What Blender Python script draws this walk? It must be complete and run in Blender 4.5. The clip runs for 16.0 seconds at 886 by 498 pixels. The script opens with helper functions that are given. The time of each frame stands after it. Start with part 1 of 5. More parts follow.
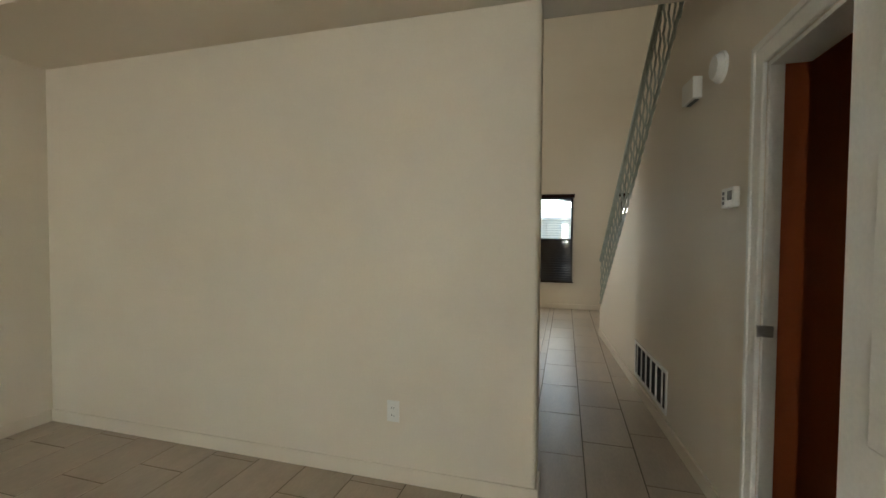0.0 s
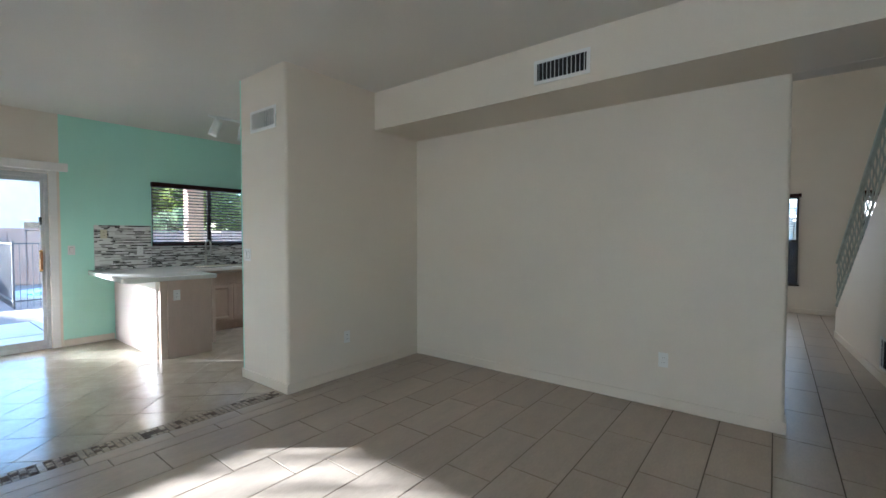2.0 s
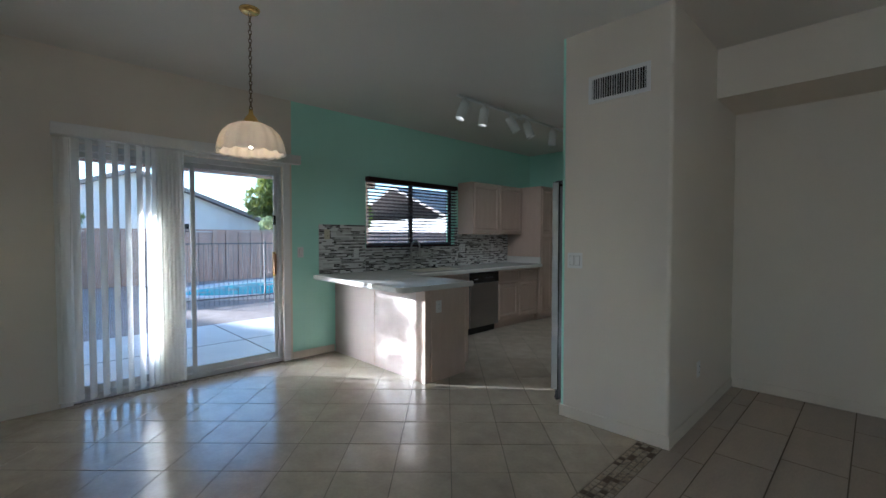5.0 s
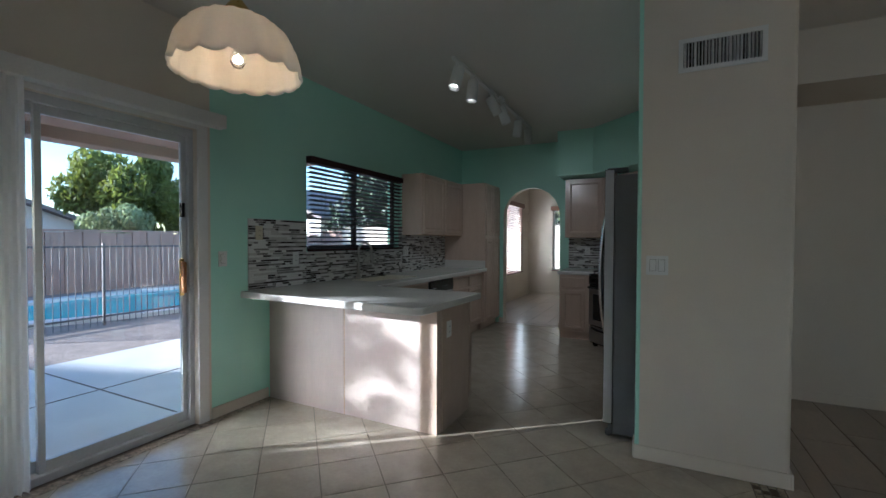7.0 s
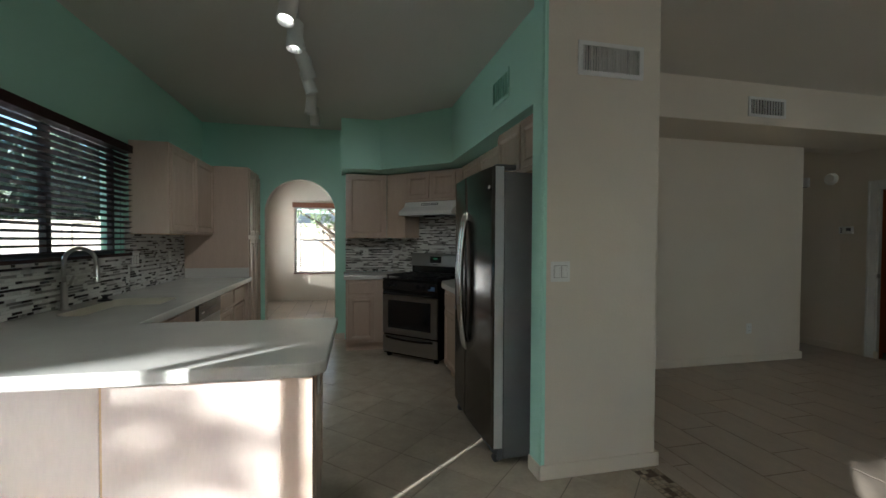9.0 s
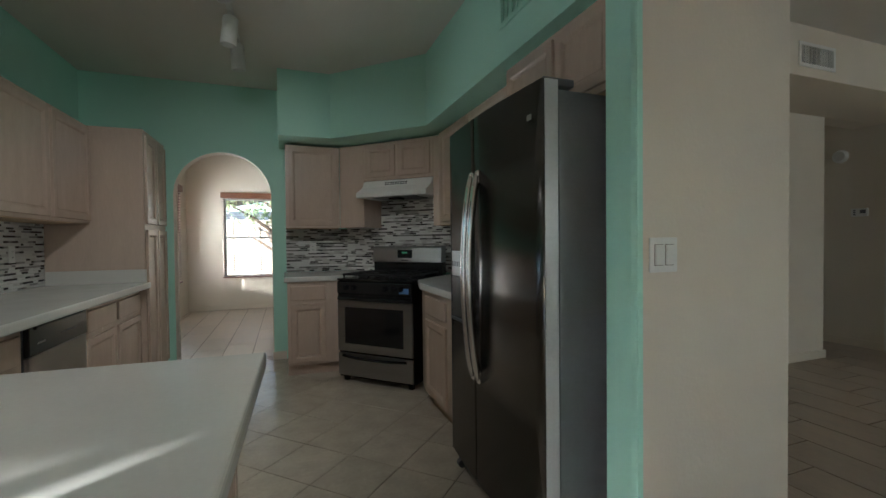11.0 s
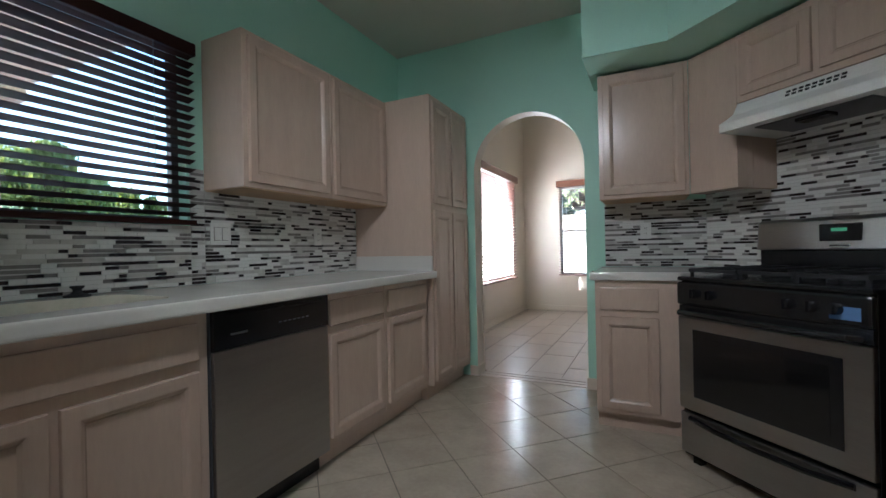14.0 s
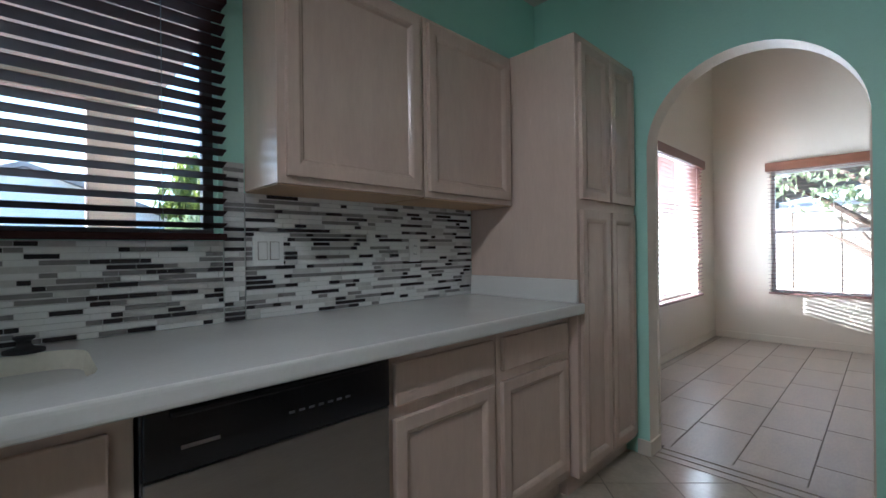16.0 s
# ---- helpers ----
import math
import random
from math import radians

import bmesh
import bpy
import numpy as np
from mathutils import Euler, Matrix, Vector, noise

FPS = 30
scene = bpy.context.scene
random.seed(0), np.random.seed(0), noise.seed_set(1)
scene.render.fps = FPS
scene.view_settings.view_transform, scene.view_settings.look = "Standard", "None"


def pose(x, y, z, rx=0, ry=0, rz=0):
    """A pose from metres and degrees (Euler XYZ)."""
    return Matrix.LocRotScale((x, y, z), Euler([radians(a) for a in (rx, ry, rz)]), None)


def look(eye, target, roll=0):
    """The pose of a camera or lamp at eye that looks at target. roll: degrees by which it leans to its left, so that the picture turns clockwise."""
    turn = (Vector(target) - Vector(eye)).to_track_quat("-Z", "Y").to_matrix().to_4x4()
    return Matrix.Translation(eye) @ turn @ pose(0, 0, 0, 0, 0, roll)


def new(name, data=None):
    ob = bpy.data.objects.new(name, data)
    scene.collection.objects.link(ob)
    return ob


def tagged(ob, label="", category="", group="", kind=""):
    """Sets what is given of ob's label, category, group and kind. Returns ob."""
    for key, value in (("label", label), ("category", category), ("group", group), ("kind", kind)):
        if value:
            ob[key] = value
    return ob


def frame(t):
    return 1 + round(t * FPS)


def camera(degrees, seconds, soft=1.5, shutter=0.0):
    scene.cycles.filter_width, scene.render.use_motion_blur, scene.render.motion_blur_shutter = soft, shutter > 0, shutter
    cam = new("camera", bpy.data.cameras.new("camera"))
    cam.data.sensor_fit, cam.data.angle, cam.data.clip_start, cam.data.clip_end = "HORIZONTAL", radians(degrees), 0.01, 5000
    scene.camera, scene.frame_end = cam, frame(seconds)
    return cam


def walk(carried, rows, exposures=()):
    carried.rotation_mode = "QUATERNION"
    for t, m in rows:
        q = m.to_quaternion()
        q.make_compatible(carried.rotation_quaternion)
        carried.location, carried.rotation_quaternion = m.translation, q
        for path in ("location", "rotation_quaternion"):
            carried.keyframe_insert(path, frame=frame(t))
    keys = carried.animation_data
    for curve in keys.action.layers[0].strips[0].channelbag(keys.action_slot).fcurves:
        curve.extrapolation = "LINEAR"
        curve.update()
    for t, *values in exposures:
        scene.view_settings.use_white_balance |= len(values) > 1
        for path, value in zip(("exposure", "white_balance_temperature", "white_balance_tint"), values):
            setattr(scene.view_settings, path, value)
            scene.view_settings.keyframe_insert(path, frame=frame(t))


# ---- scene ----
cam = camera(92.2, 16.0)
PATH = [
    (0, (0.862, 1.034, 1.318), (0.31, 2.955, 1.257), 0.4),
    (0.5, (0.858, 0.646, 1.322), (0.1, 2.496, 1.263), 0.2),
    (1, (0.84, 0.226, 1.315), (-0.13, 1.974, 1.256), 0.1),
    (1.5, (0.836, -0.13, 1.307), (-0.315, 1.505, 1.25), 0.0),
    (2, (0.671, -0.566, 1.358), (-0.559, 1.01, 1.296), 0.0),
    (2.5, (0.416, -0.885, 1.341), (-0.824, 0.683, 1.289), 0.2),
    (3, (0.033, -1.08, 1.342), (-1.257, 0.448, 1.294), 0.3),
    (3.5, (-0.371, -1.244, 1.352), (-1.746, 0.207, 1.302), 0.1),
    (4, (-0.82, -1.365, 1.362), (-2.255, 0.027, 1.308), 0.0),
    (4.2, (-0.99, -1.392, 1.36), (-2.432, -0.007, 1.303), -0.0),
    (6.3, (-2.784, -1.442, 1.338), (-4.024, 0.127, 1.294), 0.2),
    (6.5, (-2.928, -1.422, 1.315), (-4.104, 0.196, 1.276), 0.2),
    (7, (-3.264, -1.376, 1.325), (-4.151, 0.416, 1.284), 0.2),
    (7.5, (-3.592, -1.277, 1.346), (-4.193, 0.63, 1.303), 0.2),
    (8, (-3.934, -1.154, 1.348), (-4.228, 0.824, 1.303), 0.1),
    (8.5, (-4.201, -0.997, 1.345), (-4.088, 1.0, 1.301), 0.3),
    (9, (-4.439, -0.728, 1.356), (-3.984, 1.219, 1.313), 0.3),
    (9.2, (-4.519, -0.624, 1.348), (-3.963, 1.296, 1.303), 0.2),
    (11.3, (-4.373, 0.575, 1.215), (-3.683, 2.452, 1.176), -0.6),
    (11.5, (-4.342, 0.694, 1.202), (-3.756, 2.606, 1.164), -0.7),
    (12, (-4.201, 0.967, 1.16), (-3.97, 2.953, 1.131), -1.1),
    (12.5, (-4.125, 1.179, 1.125), (-4.283, 3.173, 1.106), -1.2),
    (13, (-4.107, 1.451, 1.126), (-4.585, 3.393, 1.113), -1.2),
    (13.5, (-4.12, 1.656, 1.1), (-4.825, 3.528, 1.091), -1.2),
    (14, (-4.103, 1.861, 1.071), (-4.983, 3.657, 1.071), -1.2),
    (14.5, (-4.105, 2.054, 1.075), (-5.125, 3.775, 1.076), -1.0),
    (15, (-4.216, 2.304, 1.115), (-5.318, 3.973, 1.119), -1.1),
    (15.5, (-4.306, 2.514, 1.154), (-5.501, 4.118, 1.156), -0.9),
    (16, (-4.504, 2.722, 1.173), (-5.948, 4.105, 1.174), -0.7),
]
walk(cam, [(t, look(eye, target, roll)) for t, eye, target, roll in PATH], [(0.0, 3.6, 6600, 6), (1.0, 3.5, 6200, 7), (1.5, 3.45, 5850, 8), (2.0, 3.35, 5350, 8), (2.5, 3.1, 5200, 8), (3.5, 2.6, 5200, 9), (5.0, 2.15, 5300, 8), (7.0, 1.7, 5400, 8), (8.5, 1.85, 5800, 5), (9.2, 2.1, 5900, 5), (11.3, 2.55, 5850, 5), (12.5, 2.9, 5800, 7), (14.5, 2.95, 5400, 11), (16.0, 2.85, 5250, 11)])

# ---- light ----
SUN_EL, SUN_HEAD = radians(12.6), math.atan2(0.63, 0.78)
world = bpy.data.worlds.new("world")
scene.world = world
world.use_nodes = True
sky = world.node_tree.nodes.new("ShaderNodeTexSky")
sky.sky_type, sky.sun_disc = "NISHITA", False
sky.sun_elevation, sky.sun_rotation = SUN_EL, math.atan2(-0.78, -0.63)
sky.dust_density, sky.ozone_density = 0.3, 2.5
background = world.node_tree.nodes["Background"]
background.inputs["Strength"].default_value = 0.15
world.node_tree.links.new(sky.outputs[0], background.inputs[0])

sun = new("sun", bpy.data.lights.new("sun", "SUN"))
sun.data.energy, sun.data.angle, sun.data.color = 5.0, radians(0.5), (1.0, 0.965, 0.92)
sun.matrix_world = look((0, 0, 0), (math.cos(SUN_HEAD) * math.cos(SUN_EL), math.sin(SUN_HEAD) * math.cos(SUN_EL), -math.sin(SUN_EL)))


def bulb(x, y, z, watts, colour, size=0.03):
    lamp = new("lamp_light", bpy.data.lights.new("lamp_light", "POINT"))
    lamp.data.energy, lamp.data.color, lamp.data.shadow_soft_size = watts, colour, size
    lamp.location = (x, y, z)


bulb(-4.56, -0.36, 1.945, 0.13, (1.0, 0.78, 0.55), 0.012)


# Area lamp at a window opening, added to boost the sky's light indoors.
def sky_panel(m, w, h, watts):
    lamp = new("window_fill_light", bpy.data.lights.new("window_fill_light", "AREA"))
    lamp.data.shape, lamp.data.size, lamp.data.size_y = "RECTANGLE", w, h
    lamp.data.energy, lamp.data.color = watts, (0.93, 0.97, 0.95)
    lamp.matrix_world = m


# Fill for the family room, set in an unseen south window.
sky_panel(look((0.55, -4.4, 1.5), (-0.2, 0, 1.3)), 0.85, 0.95, 5.3)
sky_panel(look((0.67, 9.05, 1.3), (0.95, 3.0, 1.3)), 0.55, 1.4, 0.7)
for x, y, z, tx, ty, watts in ((-4.75, 2.20, 2.44, -4.7, 3.9, 10), (-4.76, 1.83, 2.54, -4.9, 1.3, 4.0)):
    lamp = new("spot_light", bpy.data.lights.new("spot_light", "SPOT"))
    lamp.data.energy, lamp.data.color, lamp.data.spot_size, lamp.data.spot_blend, lamp.data.shadow_soft_size = watts, (1.0, 0.97, 0.92), radians(112), 1.0, 0.05
    lamp.matrix_world = look((x, y, z), (tx, ty, 0.9))
sky_panel(look((-6.12, 7.48, 1.35), (0, 6.6, 1.2)), 1.8, 1.4, 13)

# ---- materials ----
def mat(name, colour, rough=0.6, metal=0.0, vary=0.08, scale=6.0, fine=0.04, fine_scale=90.0, bump=0.0, bump_scale=120.0, stretch=(1, 1, 1), coat=0.0, per=0.0, rough_vary=0.1):
    m = bpy.data.materials.new(name)
    m.use_nodes = True
    nt = m.node_tree
    n, l = nt.nodes, nt.links
    b = n["Principled BSDF"]
    b.inputs["Roughness"].default_value, b.inputs["Metallic"].default_value = rough, metal
    if coat:
        b.inputs["Coat Weight"].default_value, b.inputs["Coat Roughness"].default_value = coat, 0.08
    tc = n.new("ShaderNodeTexCoord")
    mp = n.new("ShaderNodeMapping")
    mp.inputs["Scale"].default_value = stretch
    geo = n.new("ShaderNodeNewGeometry")
    l.new(geo.outputs["Position"], mp.inputs[0])
    a = n.new("ShaderNodeTexNoise")
    a.inputs["Scale"].default_value, a.inputs["Detail"].default_value = scale, 5
    c = n.new("ShaderNodeTexNoise")
    c.inputs["Scale"].default_value, c.inputs["Detail"].default_value = fine_scale, 3
    l.new(mp.outputs[0], a.inputs[0]), l.new(mp.outputs[0], c.inputs[0])

    def scaled(sock, amount):
        r = n.new("ShaderNodeMapRange")
        r.inputs["From Min"].default_value, r.inputs["From Max"].default_value = 0.25, 0.75
        r.inputs["To Min"].default_value, r.inputs["To Max"].default_value = 1 - amount, 1 + amount
        l.new(sock, r.inputs["Value"])
        return r.outputs[0]

    def times(p, q):
        r = n.new("ShaderNodeMath")
        r.operation = "MULTIPLY"
        l.new(p, r.inputs[0]), l.new(q, r.inputs[1])
        return r.outputs[0]

    f = times(scaled(a.outputs["Fac"], vary), scaled(c.outputs["Fac"], fine))
    if per:
        o = n.new("ShaderNodeObjectInfo")
        r = n.new("ShaderNodeMapRange")
        r.inputs["To Min"].default_value, r.inputs["To Max"].default_value = 1 - per, 1 + per
        l.new(o.outputs["Random"], r.inputs["Value"])
        f = times(f, r.outputs[0])
    v = n.new("ShaderNodeVectorMath")
    v.operation = "SCALE"
    v.inputs[0].default_value = colour[:3]
    l.new(f, v.inputs["Scale"])
    l.new(v.outputs[0], b.inputs["Base Color"])
    if rough_vary:
        r = n.new("ShaderNodeMapRange")
        r.inputs["To Min"].default_value, r.inputs["To Max"].default_value = max(rough - rough_vary, 0.02), rough + rough_vary
        l.new(a.outputs["Fac"], r.inputs["Value"]), l.new(r.outputs[0], b.inputs["Roughness"])
    if bump:
        k = n.new("ShaderNodeTexNoise")
        k.inputs["Scale"].default_value, k.inputs["Detail"].default_value = bump_scale, 3
        l.new(mp.outputs[0], k.inputs[0])
        w = n.new("ShaderNodeBump")
        w.inputs["Strength"].default_value, w.inputs["Distance"].default_value = bump, 0.004
        l.new(k.outputs["Fac"], w.inputs["Height"]), l.new(w.outputs[0], b.inputs["Normal"])
    return m


def glow(name, colour, strength):
    m = bpy.data.materials.new(name)
    m.use_nodes = True
    b = m.node_tree.nodes["Principled BSDF"]
    b.inputs["Base Color"].default_value = (*colour, 1)
    b.inputs["Emission Color"].default_value, b.inputs["Emission Strength"].default_value = (*colour, 1), strength
    return m


def glass(name, colour=(1, 1, 1), rough=0.0):
    m = bpy.data.materials.new(name)
    m.use_nodes = True
    b = m.node_tree.nodes["Principled BSDF"]
    b.inputs["Base Color"].default_value, b.inputs["Roughness"].default_value = (*colour, 1), rough
    b.inputs["Transmission Weight"].default_value, b.inputs["IOR"].default_value = 1.0, 1.45
    return m


CREAM = mat("cream_wall_paint", (0.71, 0.635, 0.525), 0.6, vary=0.03, scale=1.2, fine=0.015, bump=0.25, bump_scale=60)
GREEN = mat("mint_wall_paint", (0.48, 0.79, 0.65), 0.55, vary=0.03, scale=1.2, fine=0.015, bump=0.25, bump_scale=60)
CEIL = mat("ceiling_paint", (0.73, 0.69, 0.62), 0.8, vary=0.02, scale=1.0, fine=0.02, bump=0.3, bump_scale=70)
TRIM = mat("white_trim_paint", (0.74, 0.72, 0.68), 0.4, vary=0.03, scale=5)
ORANGE = mat("rust_orange_paint", (0.42, 0.10, 0.025), 0.6, vary=0.05, scale=2)
STUCCO = mat("tan_stucco", (0.34, 0.22, 0.17), 0.9, vary=0.08, scale=3, bump=0.6, bump_scale=80)
TILE_SQ = mat("beige_ceramic_tile", (0.48, 0.415, 0.325), 0.20, vary=0.12, scale=7, fine=0.06, fine_scale=45, per=0.05, rough_vary=0.05, bump=0.05, bump_scale=20)
TILE_RECT = mat("grey_beige_tile", (0.45, 0.375, 0.30), 0.38, vary=0.10, scale=4, fine=0.07, fine_scale=30, stretch=(3, 0.8, 1), per=0.06, bump=0.05, bump_scale=20)
GROUT = mat("grey_grout", (0.17, 0.14, 0.11), 0.9, vary=0.15, scale=10)
GROUT_L = mat("beige_grout", (0.22, 0.19, 0.15), 0.9, vary=0.15, scale=10)
WOOD_DOOR = mat("whitewashed_maple_door", (0.52, 0.395, 0.31), 0.22, vary=0.05, scale=5, fine=0.035, fine_scale=30, stretch=(3, 3, 0.6), rough_vary=0.05, bump=0.05, bump_scale=60)
# Maple greyed in colour to carry the patio door's sky light.
SKYLIT_WOOD = mat("skylit_maple_panel", (0.55, 0.455, 0.40), 0.34, vary=0.04, scale=4, fine=0.03, fine_scale=30, stretch=(3, 3, 0.6), rough_vary=0.06)
WOOD = mat("whitewashed_maple", (0.56, 0.43, 0.34), 0.25, vary=0.045, scale=5, fine=0.03, fine_scale=30, stretch=(3, 3, 0.6), rough_vary=0.06)
WOOD_EDGE = mat("raw_maple", (0.50, 0.33, 0.18), 0.5, vary=0.1, scale=6, stretch=(1, 1, 6))
COUNTER = mat("white_solid_surface", (0.63, 0.61, 0.56), 0.16, vary=0.02, scale=5, fine=0.02, rough_vary=0.04)
STEEL = mat("brushed_steel", (0.35, 0.34, 0.33), 0.33, metal=1.0, vary=0.05, scale=2, fine=0.05, fine_scale=40, stretch=(1, 1, 12), rough_vary=0.05)
FRIDGE_STEEL = mat("dark_brushed_steel", (0.14, 0.13, 0.12), 0.22, metal=1.0, vary=0.06, scale=2, fine=0.06, fine_scale=40, stretch=(1, 1, 12), rough_vary=0.05)
LEAF_D = mat("dark_green_leaves", (0.09, 0.125, 0.075), 0.6, vary=0.4, scale=2)
STEEL_H = mat("brushed_steel_panel", (0.36, 0.345, 0.325), 0.34, metal=1.0, vary=0.05, scale=2, fine=0.05, fine_scale=40, stretch=(1, 1, 14), rough_vary=0.05)
DGREY = mat("dark_grey_enamel", (0.10, 0.10, 0.105), 0.45, vary=0.05, scale=3)
BLACK = mat("black_enamel", (0.012, 0.012, 0.013), 0.2, vary=0.1, scale=5)
BLACKIRON = mat("cast_iron", (0.015, 0.015, 0.016), 0.6, vary=0.2, scale=20, bump=0.3)
SLATWOOD = mat("dark_mahogany_blind", (0.03, 0.010, 0.008), 0.5, vary=0.2, scale=5, stretch=(1, 0.4, 4))
SLATRED = mat("reddish_wood_blind", (0.20, 0.105, 0.085), 0.4, vary=0.15, scale=5, stretch=(1, 0.4, 4))
VALANCE = mat("reddish_brown_valance", (0.19, 0.075, 0.04), 0.35, vary=0.15, scale=5, stretch=(1, 0.4, 4))
DARKFRAME = mat("dark_bronze_frame", (0.05, 0.045, 0.045), 0.45, vary=0.1, scale=8)
ALU = mat("white_aluminium", (0.62, 0.62, 0.62), 0.35, metal=0.3, vary=0.05, scale=5)
BRASS = mat("polished_brass", (0.80, 0.55, 0.20), 0.2, metal=1.0, vary=0.05, scale=9)
CHROME = mat("chrome", (0.75, 0.75, 0.76), 0.12, metal=1.0, vary=0.02, scale=9)
NICKEL = mat("brushed_nickel", (0.50, 0.48, 0.45), 0.3, metal=1.0, vary=0.04, scale=9)
PLASTIC = mat("white_plastic", (0.75, 0.74, 0.70), 0.35, vary=0.02, scale=9)
IVORY = mat("ivory_plastic", (0.62, 0.56, 0.40), 0.35, vary=0.02, scale=9)
VINYL = mat("vertical_blind_vinyl", (0.86, 0.84, 0.79), 0.5, vary=0.03, scale=5)
CONCRETE = mat("patio_concrete", (0.72, 0.70, 0.67), 0.9, vary=0.10, scale=2, fine=0.08, bump=0.3)
GRAVEL = mat("brown_gravel", (0.33, 0.26, 0.22), 0.95, vary=0.2, scale=4, fine=0.35, fine_scale=40, bump=1.0, bump_scale=45)
FENCE_M = mat("brown_block_wall", (0.42, 0.28, 0.22), 0.95, vary=0.12, scale=3, fine=0.1, bump=0.5)
IRON = mat("black_iron", (0.09, 0.085, 0.09), 0.5, vary=0.1, scale=9)
LEAF = mat("green_leaves", (0.12, 0.15, 0.035), 0.6, vary=0.4, scale=2, fine=0.3, fine_scale=9)
LEAF2 = mat("grey_green_leaves", (0.30, 0.36, 0.20), 0.6, vary=0.35, scale=2, fine=0.3, fine_scale=9)
BARK = mat("brown_bark", (0.12, 0.085, 0.06), 0.9, vary=0.3, scale=12, bump=0.8, bump_scale=30)
HOUSE_M = mat("pale_stucco", (0.75, 0.71, 0.65), 0.9, vary=0.05, scale=2)
ROOF_M = mat("grey_roof_tile", (0.26, 0.22, 0.20), 0.9, vary=0.2, scale=4, fine=0.2, fine_scale=20)
WATER = mat("pool_water", (0.02, 0.62, 0.64), 0.06, vary=0.15, scale=1.5, bump=0.5, bump_scale=5)
MOS_W = mat("white_glass_stick", (0.74, 0.73, 0.69), 0.12, vary=0.05, scale=9)
MOS_P = mat("pale_stone_stick", (0.52, 0.50, 0.46), 0.4, vary=0.15, scale=20)
MOS_G = mat("grey_stone_stick", (0.22, 0.205, 0.19), 0.3, vary=0.15, scale=20)
MOS_D = mat("black_glass_stick", (0.035, 0.03, 0.03), 0.12, vary=0.2, scale=9)
MOS_GROUT = mat("white_grout", (0.60, 0.58, 0.54), 0.85, vary=0.05, scale=9)
GLASS = glass("window_glass")
SCREEN = mat("dark_insect_screen", (0.05, 0.06, 0.09), 0.8, vary=0.1)
SLATWOOD.node_tree.nodes["Principled BSDF"].inputs["Specular IOR Level"].default_value = 0.15
def translucent(m, colour, amount):
    t = m.node_tree
    tr = t.nodes.new("ShaderNodeBsdfTranslucent")
    tr.inputs[0].default_value = (*colour, 1)
    mx = t.nodes.new("ShaderNodeMixShader")
    mx.inputs[0].default_value = amount
    t.links.new(t.nodes["Principled BSDF"].outputs[0], mx.inputs[1]), t.links.new(tr.outputs[0], mx.inputs[2])
    t.links.new(mx.outputs[0], t.nodes["Material Output"].inputs[0])


translucent(VINYL, (0.96, 0.95, 0.92), 0.75)
translucent(LEAF, (0.26, 0.30, 0.05), 0.3)
translucent(LEAF2, (0.32, 0.38, 0.18), 0.35)
OVENGLASS = mat("oven_window", (0.01, 0.01, 0.01), 0.06, vary=0.02)
RUBBER = mat("black_rubber", (0.02, 0.02, 0.02), 0.7)
PEBBLE = mat("pebble_mosaic", (0.30, 0.24, 0.17), 0.5, vary=0.6, scale=30, fine=0.3, fine_scale=60)
TANWALL = mat("sunlit_tan_wall", (0.62, 0.54, 0.44), 0.95, vary=0.08, scale=3, bump=0.4)
BURNER = glow("lamp_filament", (1.0, 0.55, 0.2), 30)
SPOT = glow("spot_bulb", (1.0, 0.97, 0.9), 3)
DARK = mat("dark_void", (0.02, 0.02, 0.02), 0.9)


# ---- building helpers ----
def box(bm, x0, x1, y0, y1, z0, z1):
    v = [bm.verts.new((x, y, z)) for z in (z0, z1) for x, y in ((x0, y0), (x1, y0), (x1, y1), (x0, y1))]
    for f in ((3, 2, 1, 0), (4, 5, 6, 7), (0, 1, 5, 4), (1, 2, 6, 5), (2, 3, 7, 6), (3, 0, 4, 7)):
        bm.faces.new([v[i] for i in f])


def cyl(bm, a, b, r, r2=None, seg=16, caps=True):
    a, b = Vector(a), Vector(b)
    q = (b - a).to_track_quat("Z", "Y")
    rings = []
    for p, rr in ((a, r), (b, r if r2 is None else r2)):
        rings.append([bm.verts.new(p + q @ Vector((rr * math.cos(2 * math.pi * i / seg), rr * math.sin(2 * math.pi * i / seg), 0))) for i in range(seg)])
    for i in range(seg):
        j = (i + 1) % seg
        bm.faces.new((rings[0][i], rings[0][j], rings[1][j], rings[1][i]))
    if caps:
        bm.faces.new(rings[0][::-1]), bm.faces.new(rings[1])


def tube(bm, pts, r, seg=10):
    pts = [Vector(p) for p in pts]
    rings = []
    for i, p in enumerate(pts):
        d = (pts[min(i + 1, len(pts) - 1)] - pts[max(i - 1, 0)]).normalized()
        q = d.to_track_quat("Z", "Y")
        rr = r[i] if isinstance(r, (list, tuple)) else r
        rings.append([bm.verts.new(p + q @ Vector((rr * math.cos(2 * math.pi * k / seg), rr * math.sin(2 * math.pi * k / seg), 0))) for k in range(seg)])
    for a, b in zip(rings, rings[1:]):
        best = min(range(seg), key=lambda o: (a[0].co - b[o].co).length)
        for k in range(seg):
            bm.faces.new((a[k], a[(k + 1) % seg], b[(k + 1 + best) % seg], b[(k + best) % seg]))
    bm.faces.new(rings[0][::-1]), bm.faces.new(rings[-1])


